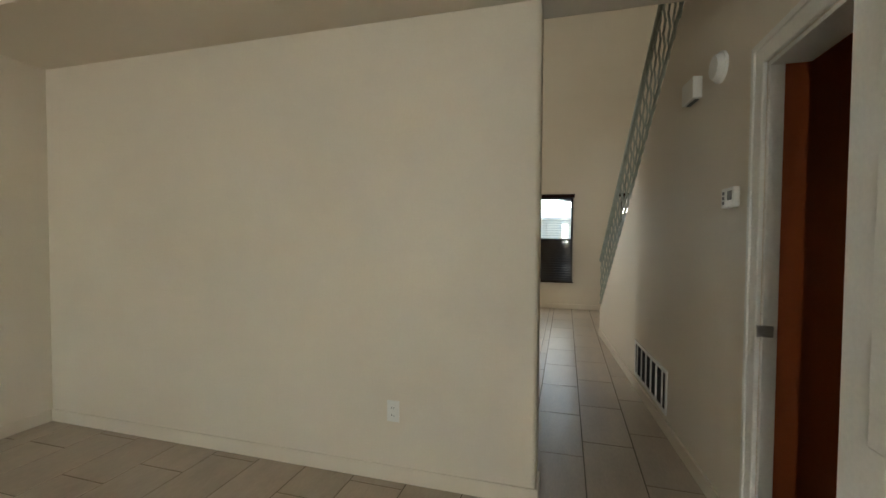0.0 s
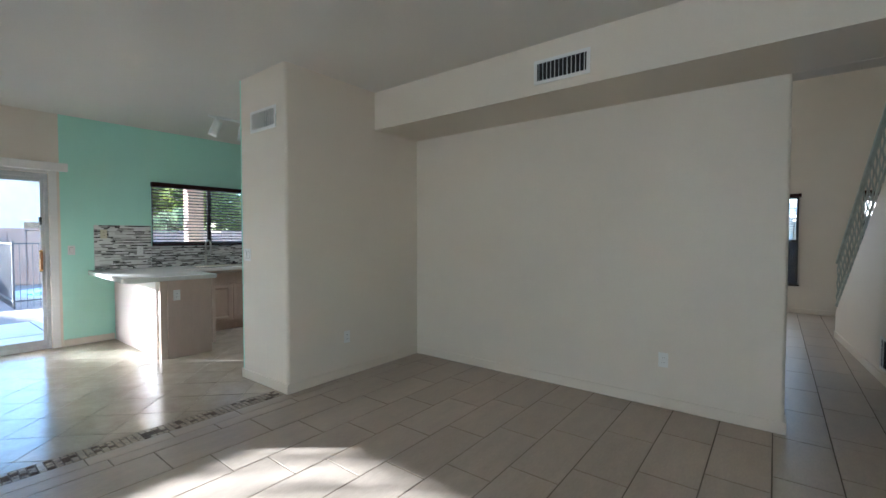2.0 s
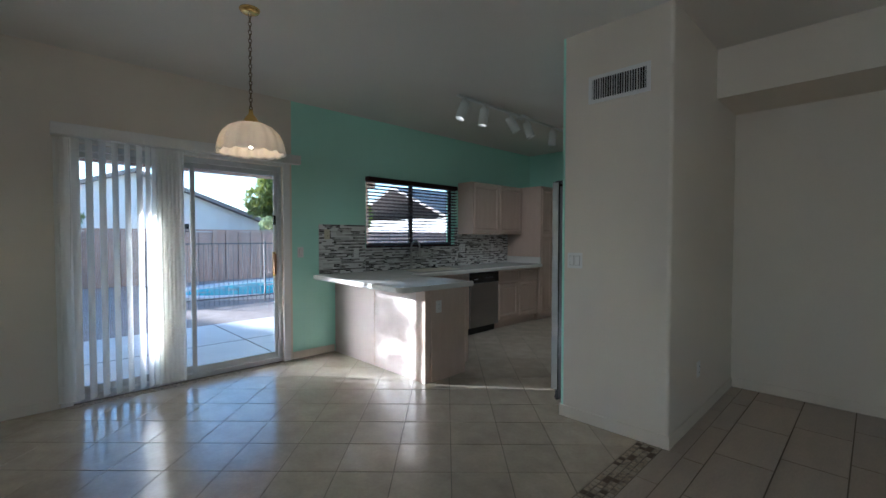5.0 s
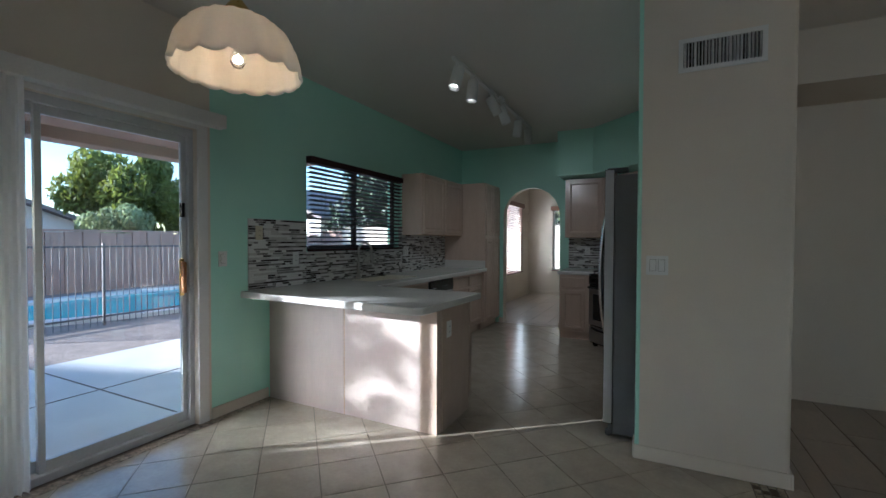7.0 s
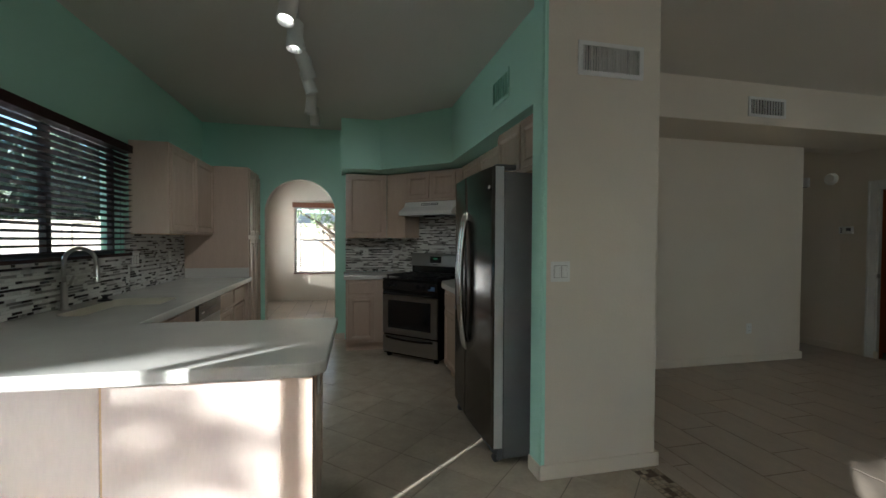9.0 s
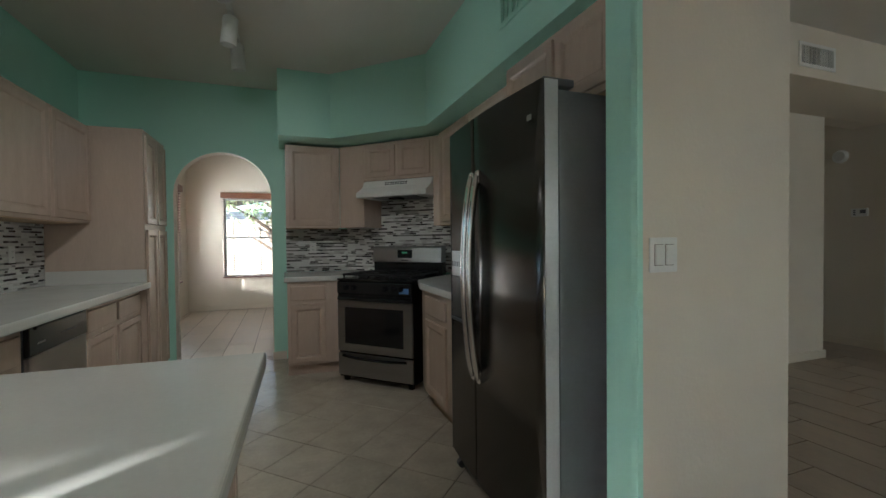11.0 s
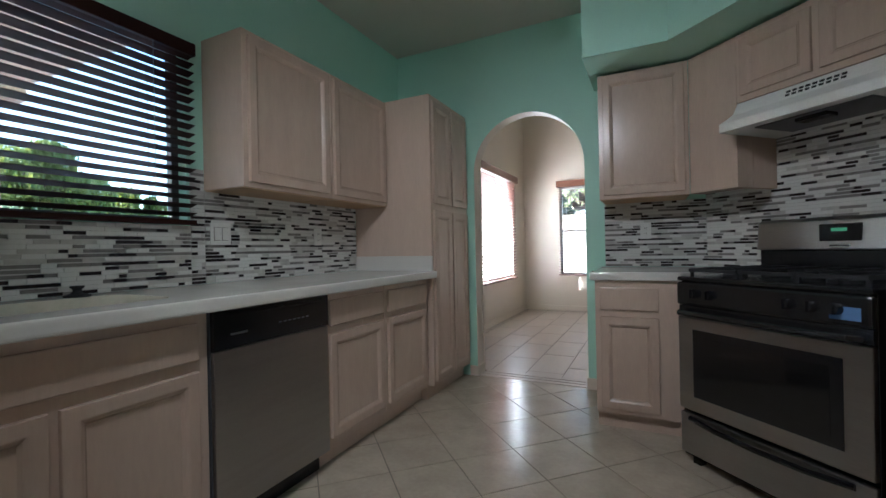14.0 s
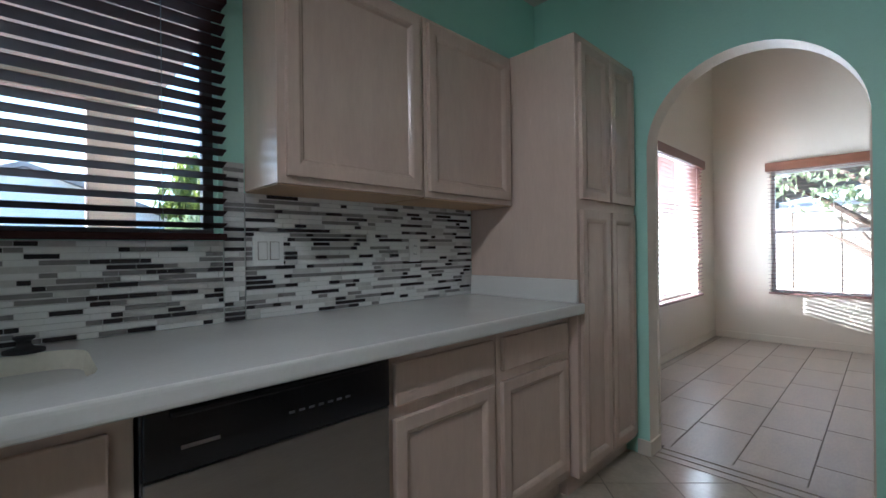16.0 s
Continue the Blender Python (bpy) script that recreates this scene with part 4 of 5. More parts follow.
def cabinet(name, m, w, d, z0, z1, fronts, label, toe=True):
    t = thing(name, label, "cabinet", m, "kitchen cabinets")
    zb = z0 + 0.1 if toe else z0
    boxpart("body", (0.001, w - 0.001, 0, d, zb, z1), WOOD, t, 0.002)
    if toe:
        boxpart("toe_kick", (0.001, w - 0.001, 0.06, d, z0, zb - 0.001), WOOD, t)
    else:
        boxpart("underside", (0.006, w - 0.006, 0.01, d, zb - 0.004, zb - 0.0005), WOOD_EDGE, t, 0, "raw yellow wood underside")
    for f in fronts:
        cab_door(t, *f)
    return t


FX = -5.545
ZC = 0.868
cabinet("sink_cabinet", flat(FX, 1.95, 0, 90), 0.912, 0.61, 0, ZC, [(0.07, 0.87, 0.70, 0.83, True), (0.07, 0.455, 0.15, 0.66), (0.48, 0.87, 0.15, 0.66)], "whitewashed maple sink cabinet with a false drawer front over two doors")
cabinet("base_cabinet", flat(FX, 3.478, 0, 90), 0.51, 0.61, 0, ZC, [(0.02, 0.485, 0.70, 0.83, True), (0.02, 0.485, 0.15, 0.66)], "whitewashed maple base cabinet with one drawer beside the dishwasher")
cabinet("base_cabinet", flat(FX, 3.99, 0, 90), 0.538, 0.61, 0, ZC, [(0.025, 0.505, 0.70, 0.83, True), (0.025, 0.505, 0.15, 0.66)], "whitewashed maple base cabinet with one drawer beside the pantry")
cabinet("pantry_cabinet", flat(-5.50, 4.53, 0, 90), 0.655, 0.66, 0, 2.172, [(0.03, 0.315, 0.13, 1.35), (0.34, 0.625, 0.13, 1.35), (0.03, 0.315, 1.40, 2.13), (0.34, 0.625, 1.40, 2.13)], "tall whitewashed maple pantry cabinet with four doors")
cabinet("wall_cabinet", flat(-5.865, 3.288, 0, 90), 0.63, 0.298, 1.395, 2.165, [(0.03, 0.605, 1.42, 2.14)], "whitewashed maple wall cupboard beside the window", False)
cabinet("wall_cabinet", flat(-5.865, 3.92, 0, 90), 0.608, 0.298, 1.395, 2.165, [(0.02, 0.583, 1.42, 2.14)], "whitewashed maple wall cupboard beside the pantry", False)
# peninsula
def peninsula():
    t = thing("peninsula_cabinet", "whitewashed maple peninsula base under the white countertop", "cabinet")
    boxpart("body", (-6.15, -4.575, 1.187, 1.74, 0.10, ZC), WOOD, t)
    boxpart("toe_kick", (-6.15, -4.62, 1.19, 1.68, 0.0, 0.099), WOOD_EDGE, t)
    boxpart("back_panel", (-6.15, -5.367, 1.175, 1.186, 0.0, ZC), SKYLIT_WOOD, t, 0.002)
    boxpart("back_panel", (-5.357, -4.70, 1.175, 1.186, 0.0, ZC), SKYLIT_WOOD, t, 0.002)
    boxpart("batten", (-5.369, -5.355, 1.180, 1.186, 0.0, ZC), WOOD_EDGE, t)
    boxpart("corner_post", (-4.70, -4.568, 1.172, 1.24, 0.0, ZC), WOOD, t, 0.003)
    boxpart("end_panel", (-4.574, -4.558, 1.241, 1.70, 0.0, ZC), WOOD, t, 0.002)
    boxpart("end_stile", (-4.574, -4.552, 1.70, 1.742, 0.10, ZC), WOOD, t, 0.003)
peninsula()


def counter():
    t = thing("countertop", "white solid surface countertop with rounded edge and integral sink", "countertop")
    bm = bmesh.new()
    out = [(-6.164, 0.915), (-4.575, 0.835)]
    cx, cy, r = -4.575, 0.905, 0.07
    out += [(cx + r * math.sin(a), cy - r * math.cos(a)) for a in [math.pi / 12 * k for k in range(1, 7)]]
    out += [(-4.475, 1.72), (-5.47, 1.755), (-5.47, 4.529), (-6.164, 4.529)]
    hx0, hx1, hy0, hy1 = -6.03, -5.63, 2.06, 2.82
    rr, hole = 0.08, []
    for ccx, ccy, a0 in ((hx1 - rr, hy0 + rr, -90), (hx1 - rr, hy1 - rr, 0), (hx0 + rr, hy1 - rr, 90), (hx0 + rr, hy0 + rr, 180)):
        hole += [(ccx + rr * math.cos(radians(a0 + k * 22.5)), ccy + rr * math.sin(radians(a0 + k * 22.5))) for k in range(5)]
    edges, rings = [], []
    for loop in (out, hole):
        vs = [bm.verts.new((x, y, 0.918)) for x, y in loop]
        rings.append(vs)
        edges += [bm.edges.new((vs[i], vs[(i + 1) % len(vs)])) for i in range(len(vs))]
    bmesh.ops.triangle_fill(bm, edges=edges, use_beauty=True)
    # rounded outer edge
    n = len(out)
    prev = rings[0]
    def inset_ring(o, z):
        pts = []
        for i in range(n):
            p, a, b = Vector(out[i]), Vector(out[i - 1]), Vector(out[(i + 1) % n])
            d = ((p - a).normalized() + (b - p).normalized()).normalized()
            nrm = Vector((d.y, -d.x))
            pts.append(bm.verts.new((p.x + nrm.x * o, p.y + nrm.y * o, z)))
        return pts
    for o, z in ((0.004, 0.9165), (0.007, 0.912), (0.008, 0.905), (0.008, 0.880), (0.006, 0.873), (0.0, 0.869)):
        cur = inset_ring(o, z)
        for i in range(n):
            bm.faces.new((prev[i], prev[(i + 1) % n], cur[(i + 1) % n], cur[i]))
        prev = cur
    bm.faces.new(prev[::-1])
    part("slab", bm, COUNTER, t)
    bm = bmesh.new()
    cxy = Vector(((hx0 + hx1) / 2, (hy0 + hy1) / 2))
    prev = [bm.verts.new((x, y, 0.9178)) for x, y in hole]
    for k, z in ((0.985, 0.905), (0.96, 0.80), (0.90, 0.755), (0.2, 0.745)):
        cur = [bm.verts.new((*(cxy + (Vector(p) - cxy) * k), z)) for p in hole]
        for i in range(len(hole)):
            bm.faces.new((prev[i], prev[(i + 1) % len(hole)], cur[(i + 1) % len(hole)], cur[i]))
        prev = cur
    bm.faces.new(prev)
    for f in bm.faces:
        f.smooth = True
    part("sink_bowl", bm, SINKM, t, "cream integral sink bowl")
    boxpart("splash", (-6.15, -5.49, 4.513, 4.529, 0.918, 1.025), COUNTER, t, 0.003, "low white end splash")
SINKM = mat("cream_sink", (0.66, 0.62, 0.50), 0.25, vary=0.02)
counter()


def faucet():
    t = thing("kitchen_faucet", "brushed nickel gooseneck faucet behind the sink", "faucet", flat(-6.08, 2.29, 0.918))
    bm = bmesh.new()
    lathe(bm, [(0.0, 0.0), (0.028, 0.0), (0.028, 0.012), (0.02, 0.02), (0.017, 0.16), (0.014, 0.17), (0.0, 0.17)], seg=20)
    smooth(bm)
    part("base", bm, NICKEL, t)
    bm = bmesh.new()
    pts = [(0, 0, 0.16), (0, 0, 0.29)] + [(0.085 - 0.085 * math.cos(a), 0, 0.29 + 0.085 * math.sin(a)) for a in [math.pi * k / 10 for k in range(1, 10)]] + [(0.17, 0, 0.26)]
    tube(bm, pts, 0.012, 12)
    smooth(bm)
    part("spout", bm, NICKEL, t)
    bm = bmesh.new()
    cyl(bm, (0.17, 0, 0.27), (0.172, 0, 0.17), 0.016, 0.019, 16)
    part("spray_head", bm, NICKEL, t)
    bm = bmesh.new()
    tube(bm, [(0, 0.015, 0.13), (0, 0.06, 0.15), (0.0, 0.10, 0.20)], [0.01, 0.008, 0.007], 8)
    part("lever", bm, NICKEL, t)
    t = thing("sink_stopper", "black rubber sink stopper on the countertop behind the sink", "sink stopper", flat(-6.06, 2.70, 0.918))
    bm = bmesh.new()
    lathe(bm, [(0.0, 0), (0.042, 0), (0.042, 0.008), (0.02, 0.014), (0.014, 0.022), (0.014, 0.03), (0.022, 0.036), (0.022, 0.042), (0.0, 0.044)], seg=20)
    part("disc", bm, RUBBER, t)
faucet()


def dishwasher():
    t = thing("dishwasher", "stainless steel dishwasher with a black control panel under the countertop", "dishwasher", flat(FX, 2.867, 0, 90))
    w = 0.608
    boxpart("body", (0.002, w - 0.002, 0.0, 0.6, 0.10, 0.866), DGREY, t)
    boxpart("door", (0.004, w - 0.004, -0.022, -0.001, 0.105, 0.712), STEEL_H, t, 0.004, "brushed steel door")
    boxpart("control_panel", (0.004, w - 0.004, -0.026, -0.001, 0.716, 0.862), BLACK, t, 0.004, "glossy black control panel")
    boxpart("maker_badge", (0.07, 0.145, -0.0275, -0.0258, 0.765, 0.773), STEEL_H, t)
    for i in range(7):
        boxpart("button", (0.30 + i * 0.026, 0.315 + i * 0.026, -0.0275, -0.0258, 0.775, 0.781), DGREY, t)
    bm = bmesh.new()
    box(bm, 0.05, w - 0.05, -0.034, -0.024, 0.835, 0.85)
    soften(bm, 0.004)
    part("pull_lip", bm, BLACK, t)
    boxpart("toe_kick", (0.004, w - 0.004, 0.05, 0.06, 0.0, 0.10), BLACK, t)
dishwasher()

# right-hand run
cabinet("corner_cabinet", flat(-4.41, 4.505, 0), 0.595, 0.68, 0, ZC, [(0.03, 0.335, 0.70, 0.83, True), (0.03, 0.335, 0.13, 0.66)], "narrow whitewashed maple base cabinet between the arch and the stove")
def corner_tops():
    for nm, pts, lab in (("corner_countertop", [(-4.435, 4.475), (-3.965, 4.475), (-3.26, 5.185), (-4.435, 5.185)], "short white countertop between the arch and the stove"),
                         ("side_countertop", [(-3.475, 2.585), (-3.475, 3.46), (-3.41, 3.72), (-2.95, 4.18), (-2.785, 4.0), (-2.785, 2.585)], "short white countertop between the stove and the refrigerator")):
        bm = bmesh.new()
        prism(bm, pts, 0.87, 0.918)
        soften(bm, 0.008, 3)
        part(nm, bm, COUNTER, None, lab, category="countertop")
corner_tops()
def side_cab():
    t = thing("side_cabinet", "whitewashed maple base cabinet beside the refrigerator", "cabinet")
    bm = bmesh.new()
    prism(bm, [(-3.44, 2.59), (-3.44, 3.44), (-3.385, 3.68), (-2.97, 4.10), (-2.79, 4.0), (-2.79, 2.59)], 0.10, 0.866)
    part("body", bm, WOOD, t)
    bm = bmesh.new()
    prism(bm, [(-3.38, 2.59), (-3.38, 3.42), (-3.32, 3.66), (-2.97, 4.0), (-2.79, 4.0), (-2.79, 2.59)], 0.0, 0.099)
    part("toe_kick", bm, WOOD_EDGE, t)
    e = new("front_section")
    e.parent = t
    e.matrix_local = flat(-3.44, 3.42, 0, -90)
    cab_door(e, 0.03, 0.45, 0.70, 0.83, True)
    cab_door(e, 0.03, 0.45, 0.13, 0.66)
side_cab()

DG = math.sqrt(0.5)
def diag(cx, cy, z=0.0):
    return flat(cx, cy, z, -45)


cabinet("corner_wall_cabinet", flat(-4.41, 4.87, 0), 0.524, 0.325, 1.375, 2.195, [(0.03, 0.50, 1.40, 2.17)], "whitewashed maple wall cupboard between the arch and the stove", False)
def hood_cabs():
    m = diag(-3.888, 4.868)
    t = thing("hood_cabinet", "whitewashed maple diagonal wall cupboard above the range hood", "cabinet", m)
    boxpart("filler_panel", (0.003, 0.30, 0, 0.12, 1.375, 2.195), WOOD, t, 0.002)
    boxpart("filler_side", (0.26, 0.30, 0.121, 0.33, 1.375, 2.195), WOOD, t, 0.002)
    boxpart("body", (0.302, 1.066, 0.0, 0.33, 1.83, 2.195), WOOD, t, 0.002)
    cab_door(t, 0.33, 0.665, 1.86, 2.16)
    cab_door(t, 0.70, 1.04, 1.86, 2.16)
    boxpart("right_panel", (1.068, 1.24, 0.0, 0.30, 1.375, 2.195), WOOD, t, 0.002)
    h = thing("range_hood", "white under-cabinet range hood above the stove", "range hood", m)
    bm = bmesh.new()
    pr = [(-0.14, 1.655), (0.30, 1.655), (0.30, 1.825), (-0.0, 1.825), (-0.03, 1.76), (-0.14, 1.70)]
    lo = [bm.verts.new((0.305, y, z)) for y, z in pr]
    hi = [bm.verts.new((1.063, y, z)) for y, z in pr]
    bm.faces.new(lo), bm.faces.new(hi[::-1])
    for i in range(6):
        bm.faces.new((lo[i], lo[(i + 1) % 6], hi[(i + 1) % 6], hi[i]))
    soften(bm, 0.004)
    part("shell", bm, PLASTIC, h)
    for i in range(9):
        boxpart("vent_slot", (0.56 + i * 0.028, 0.578 + i * 0.028, -0.024, -0.014, 1.775, 1.785), DARK, h)
        boxpart("vent_slot", (0.56 + i * 0.028, 0.578 + i * 0.028, -0.018, -0.008, 1.792, 1.802), DARK, h)
    boxpart("filter", (0.45, 0.92, -0.08, 0.2, 1.648, 1.656), DGREY, h, 0.002)
    boxpart("lamp_lens", (0.62, 0.75, -0.06, 0.02, 1.63, 1.648), OVENGLASS, h, 0.004)
hood_cabs()
cabinet("side_wall_cabinet", flat(-3.11, 4.02, 0, -90), 1.42, 0.32, 1.375, 2.195, [(0.10, 0.68, 1.40, 2.17), (0.71, 1.30, 1.40, 2.17)], "whitewashed maple wall cupboard beside the refrigerator", False)
cabinet("fridge_cabinet", flat(-3.20, 2.595, 0, -90), 0.89, 0.415, 1.83, 2.21, [(0.03, 0.47, 1.86, 2.18), (0.50, 0.86, 1.86, 2.18)], "whitewashed maple cupboard above the refrigerator", False)


def stove():
    w = 0.758
    t = thing("gas_stove", "stainless steel gas range with black cooktop and a black oven window", "stove", diag(-3.975, 4.275))
    boxpart("body", (0.002, w - 0.002, 0.0, 0.62, 0.04, 0.90), BLACK, t, 0.003)
    for x in (0.05, w - 0.05):
        boxpart("foot", (x - 0.02, x + 0.02, 0.02, 0.06, 0.0, 0.04), BLACK, t)
    boxpart("drawer", (0.004, w - 0.004, -0.025, -0.001, 0.06, 0.255), STEEL, t, 0.005, "brushed steel storage drawer")
    bm = bmesh.new()
    tube(bm, [(0.06, -0.03, 0.235), (0.2, -0.05, 0.228), (0.38, -0.055, 0.226), (0.56, -0.05, 0.228), (0.70, -0.03, 0.235)], 0.012, 8)
    part("drawer_handle", bm, BLACK, t)
    d = boxpart("oven_door", (0.004, w - 0.004, -0.030, -0.001, 0.275, 0.72), STEEL, t, 0.005, "brushed steel oven door")
    boxpart("window_frame", (0.085, w - 0.085, -0.033, -0.0305, 0.345, 0.665), BLACK, d, 0.001)
    boxpart("window", (0.125, w - 0.125, -0.0345, -0.033, 0.38, 0.63), OVENGLASS, d)
    for z in (0.45, 0.53):
        boxpart("oven_rack", (0.13, w - 0.13, -0.0352, -0.0347, z, z + 0.002), BLACK, d)
    bm = bmesh.new()
    tube(bm, [(0.03, -0.04, 0.745), (0.05, -0.075, 0.745), (w / 2, -0.082, 0.745), (w - 0.05, -0.075, 0.745), (w - 0.03, -0.04, 0.745)], 0.013, 10)
    part("door_handle", bm, BLACK, d)
    boxpart("vent_trim", (0.004, w - 0.004, -0.022, -0.001, 0.722, 0.775), BLACK, t, 0.003)
    boxpart("control_panel", (0.0, w, -0.035, -0.001, 0.777, 0.888), BLACK, t, 0.012, "glossy black knob panel")
    for x in (0.10, 0.18, 0.50, 0.58, 0.66):
        bm = bmesh.new()
        cyl(bm, (x, -0.035, 0.835), (x, -0.062, 0.835), 0.021, 0.018, 18)
        box(bm, x - 0.004, x + 0.004, -0.07, -0.06, 0.818, 0.852)
        part("knob", bm, BLACK, t)
    boxpart("cooktop", (0.0, w, -0.03, 0.60, 0.892, 0.912), BLACK, t, 0.006, "glossy black cooktop")
    for cx, cy in ((0.17, 0.14), (0.17, 0.42), (w / 2, 0.28), (w - 0.17, 0.14), (w - 0.17, 0.42)):
        bm = bmesh.new()
        lathe(bm, [(0.0, 0.912), (0.05, 0.912), (0.05, 0.925), (0.035, 0.928), (0.035, 0.934), (0.0, 0.935)], cx, cy, 18)
        part("burner", bm, BLACKIRON, t)
    for gx in (0.03, 0.275, 0.49):
        bm = bmesh.new()
        gw = 0.235
        for y in (0.02, 0.28, 0.54):
            box(bm, gx, gx + gw, y - 0.006, y + 0.006, 0.935, 0.95)
        for x in (gx + 0.006, gx + gw / 2, gx + gw - 0.006):
            box(bm, x - 0.006, x + 0.006, 0.02, 0.54, 0.937, 0.952)
        for x in (gx + 0.006, gx + gw - 0.006):
            for y in (0.03, 0.53):
                box(bm, x - 0.006, x + 0.006, y - 0.006, y + 0.006, 0.912, 0.937)
        for cy in (0.14, 0.42):
            for a in range(4):
                dx, dy = (0.1, 0.004) if a % 2 else (0.004, 0.1)
                box(bm, gx + gw / 2 - dx, gx + gw / 2 + dx, cy - dy, cy + dy, 0.938, 0.953)
        part("grate", bm, BLACKIRON, t, "cast iron grate")
    boxpart("backguard_base", (0.0, w, 0.56, 0.64, 0.912, 1.03), BLACK, t, 0.004)
    bm = bmesh.new()
    pr = [(0.53, 1.03), (0.64, 1.03), (0.64, 1.185), (0.57, 1.185), (0.545, 1.17)]
    lo = [bm.verts.new((0.0, y, z)) for y, z in pr]
    hi = [bm.verts.new((w, y, z)) for y, z in pr]
    bm.faces.new(lo), bm.faces.new(hi[::-1])
    for i in range(5):
        bm.faces.new((lo[i], lo[(i + 1) % 5], hi[(i + 1) % 5], hi[i]))
    soften(bm, 0.006)
    part("backguard", bm, STEEL, t, "brushed steel backguard")
    boxpart("clock_panel", (0.29, 0.45, 0.528, 0.545, 1.07, 1.15), BLACK, t, 0.004, "black clock panel")
    boxpart("clock_digits", (0.34, 0.40, 0.5265, 0.5275, 1.115, 1.13), GREENLED, t)
    boxpart("maker_badge", (0.33, 0.41, 0.531, 0.535, 1.045, 1.053), BLACK, t)
    boxpart("energy_sticker", (w - 0.12, w - 0.03, -0.0362, -0.0352, 0.80, 0.845), STICKER, t, 0, "blue plastic film sticker")
GREENLED = glow("clock_led", (0.02, 0.08, 0.04), 0.3)
STICKER = mat("blue_film", (0.12, 0.22, 0.42), 0.2, vary=0.05)
stove()


def fridge():
    t = thing("refrigerator", "stainless steel side-by-side refrigerator with curved handles and an ice dispenser", "refrigerator", flat(-3.50, 2.58, 0, -90))
    w, h = 0.91, 1.80
    boxpart("body", (0.004, w - 0.004, 0.0, 0.68, 0.03, h - 0.036), FRIDGE_SIDE, t, 0.004, "dark grey side panels")
    boxpart("kick_grille", (0.01, w - 0.01, -0.03, 0.0, 0.02, 0.09), DGREY, t, 0.003)
    split = 0.365
    def door(x0, x1, nm, lab):
        bm = bmesh.new()
        n = 10
        z0, z1 = 0.095, h
        fr = []
        for k in range(n + 1):
            x = x0 + (x1 - x0) * k / n
            u = x / w
            fr.append((x, -0.062 - 0.022 * math.sin(math.pi * u)))
        pts = fr + [(x1, -0.004), (x0, -0.004)]
        lo = [bm.verts.new((x, y, z0)) for x, y in pts]
        hi = [bm.verts.new((x, y, z1)) for x, y in pts]
        bm.faces.new(lo), bm.faces.new(hi[::-1])
        for i in range(len(pts)):
            j = (i + 1) % len(pts)
            f = bm.faces.new((lo[i], lo[j], hi[j], hi[i]))
            f.smooth = i < n
        d = part(nm, bm, FRIDGE_STEEL, t, lab)
        return d
    a = door(0.002, split - 0.003, "freezer_door", "brushed steel freezer door with a dispenser")
    b = door(split + 0.003, w - 0.002, "fridge_door", "brushed steel refrigerator door")
    for d, x in ((a, split - 0.008), (b, split + 0.055)):
        bm = bmesh.new()
        pts = []
        for k in range(17):
            s = k / 16
            pts.append((x, -0.092 - 0.045 * math.sin(math.pi * s) ** 0.7, 0.60 + 0.93 * s))
        tube(bm, pts, 0.017, 10)
        smooth(bm)
        part("handle", bm, CHROME, d, "curved bright steel handle")
        for z in (0.61, 1.52):
            boxpart("handle_mount", (x - 0.017, x + 0.017, -0.10, -0.07, z - 0.03, z + 0.03), CHROME, d, 0.006)
    boxpart("dispenser_panel", (0.06, 0.235, -0.080, -0.06, 1.05, 1.18), PLASTICG, a, 0.004, "pale grey dispenser controls")
    boxpart("dispenser_recess", (0.06, 0.235, -0.079, -0.06, 0.82, 1.048), BLACK, a, 0.004, "black dispenser recess")
    boxpart("drip_tray", (0.07, 0.225, -0.092, -0.078, 0.822, 0.835), DGREY, a, 0.002)
    for i in range(5):
        boxpart("touch_key", (0.07 + i * 0.032, 0.088 + i * 0.032, -0.0815, -0.0798, 1.10, 1.125), DGREY, a)
    boxpart("door_side", (w - 0.0018, w + 0.001, -0.060, -0.006, 0.10, h - 0.005), PLASTICG, b, 0, "pale grey door edge")
    boxpart("name_badge", (w - 0.10, w - 0.07, -0.072, -0.069, 1.67, 1.69), NICKEL, b, 0.001)
    for x in (0.05, w - 0.05):
        boxpart("hinge_cover", (x - 0.03, x + 0.03, -0.05, 0.08, h - 0.018, h + 0.012), DGREY, t, 0.005)
        bm = bmesh.new()
        cyl(bm, (x - 0.015, -0.03, 0.022), (x + 0.015, -0.03, 0.022), 0.022, seg=14)
        part("roller", bm, DGREY, t)
FRIDGE_SIDE = mat("grey_enamel_side", (0.17, 0.17, 0.175), 0.4, vary=0.04, scale=3)
PLASTICG = mat("pale_grey_plastic", (0.42, 0.42, 0.41), 0.35, vary=0.02)
fridge()


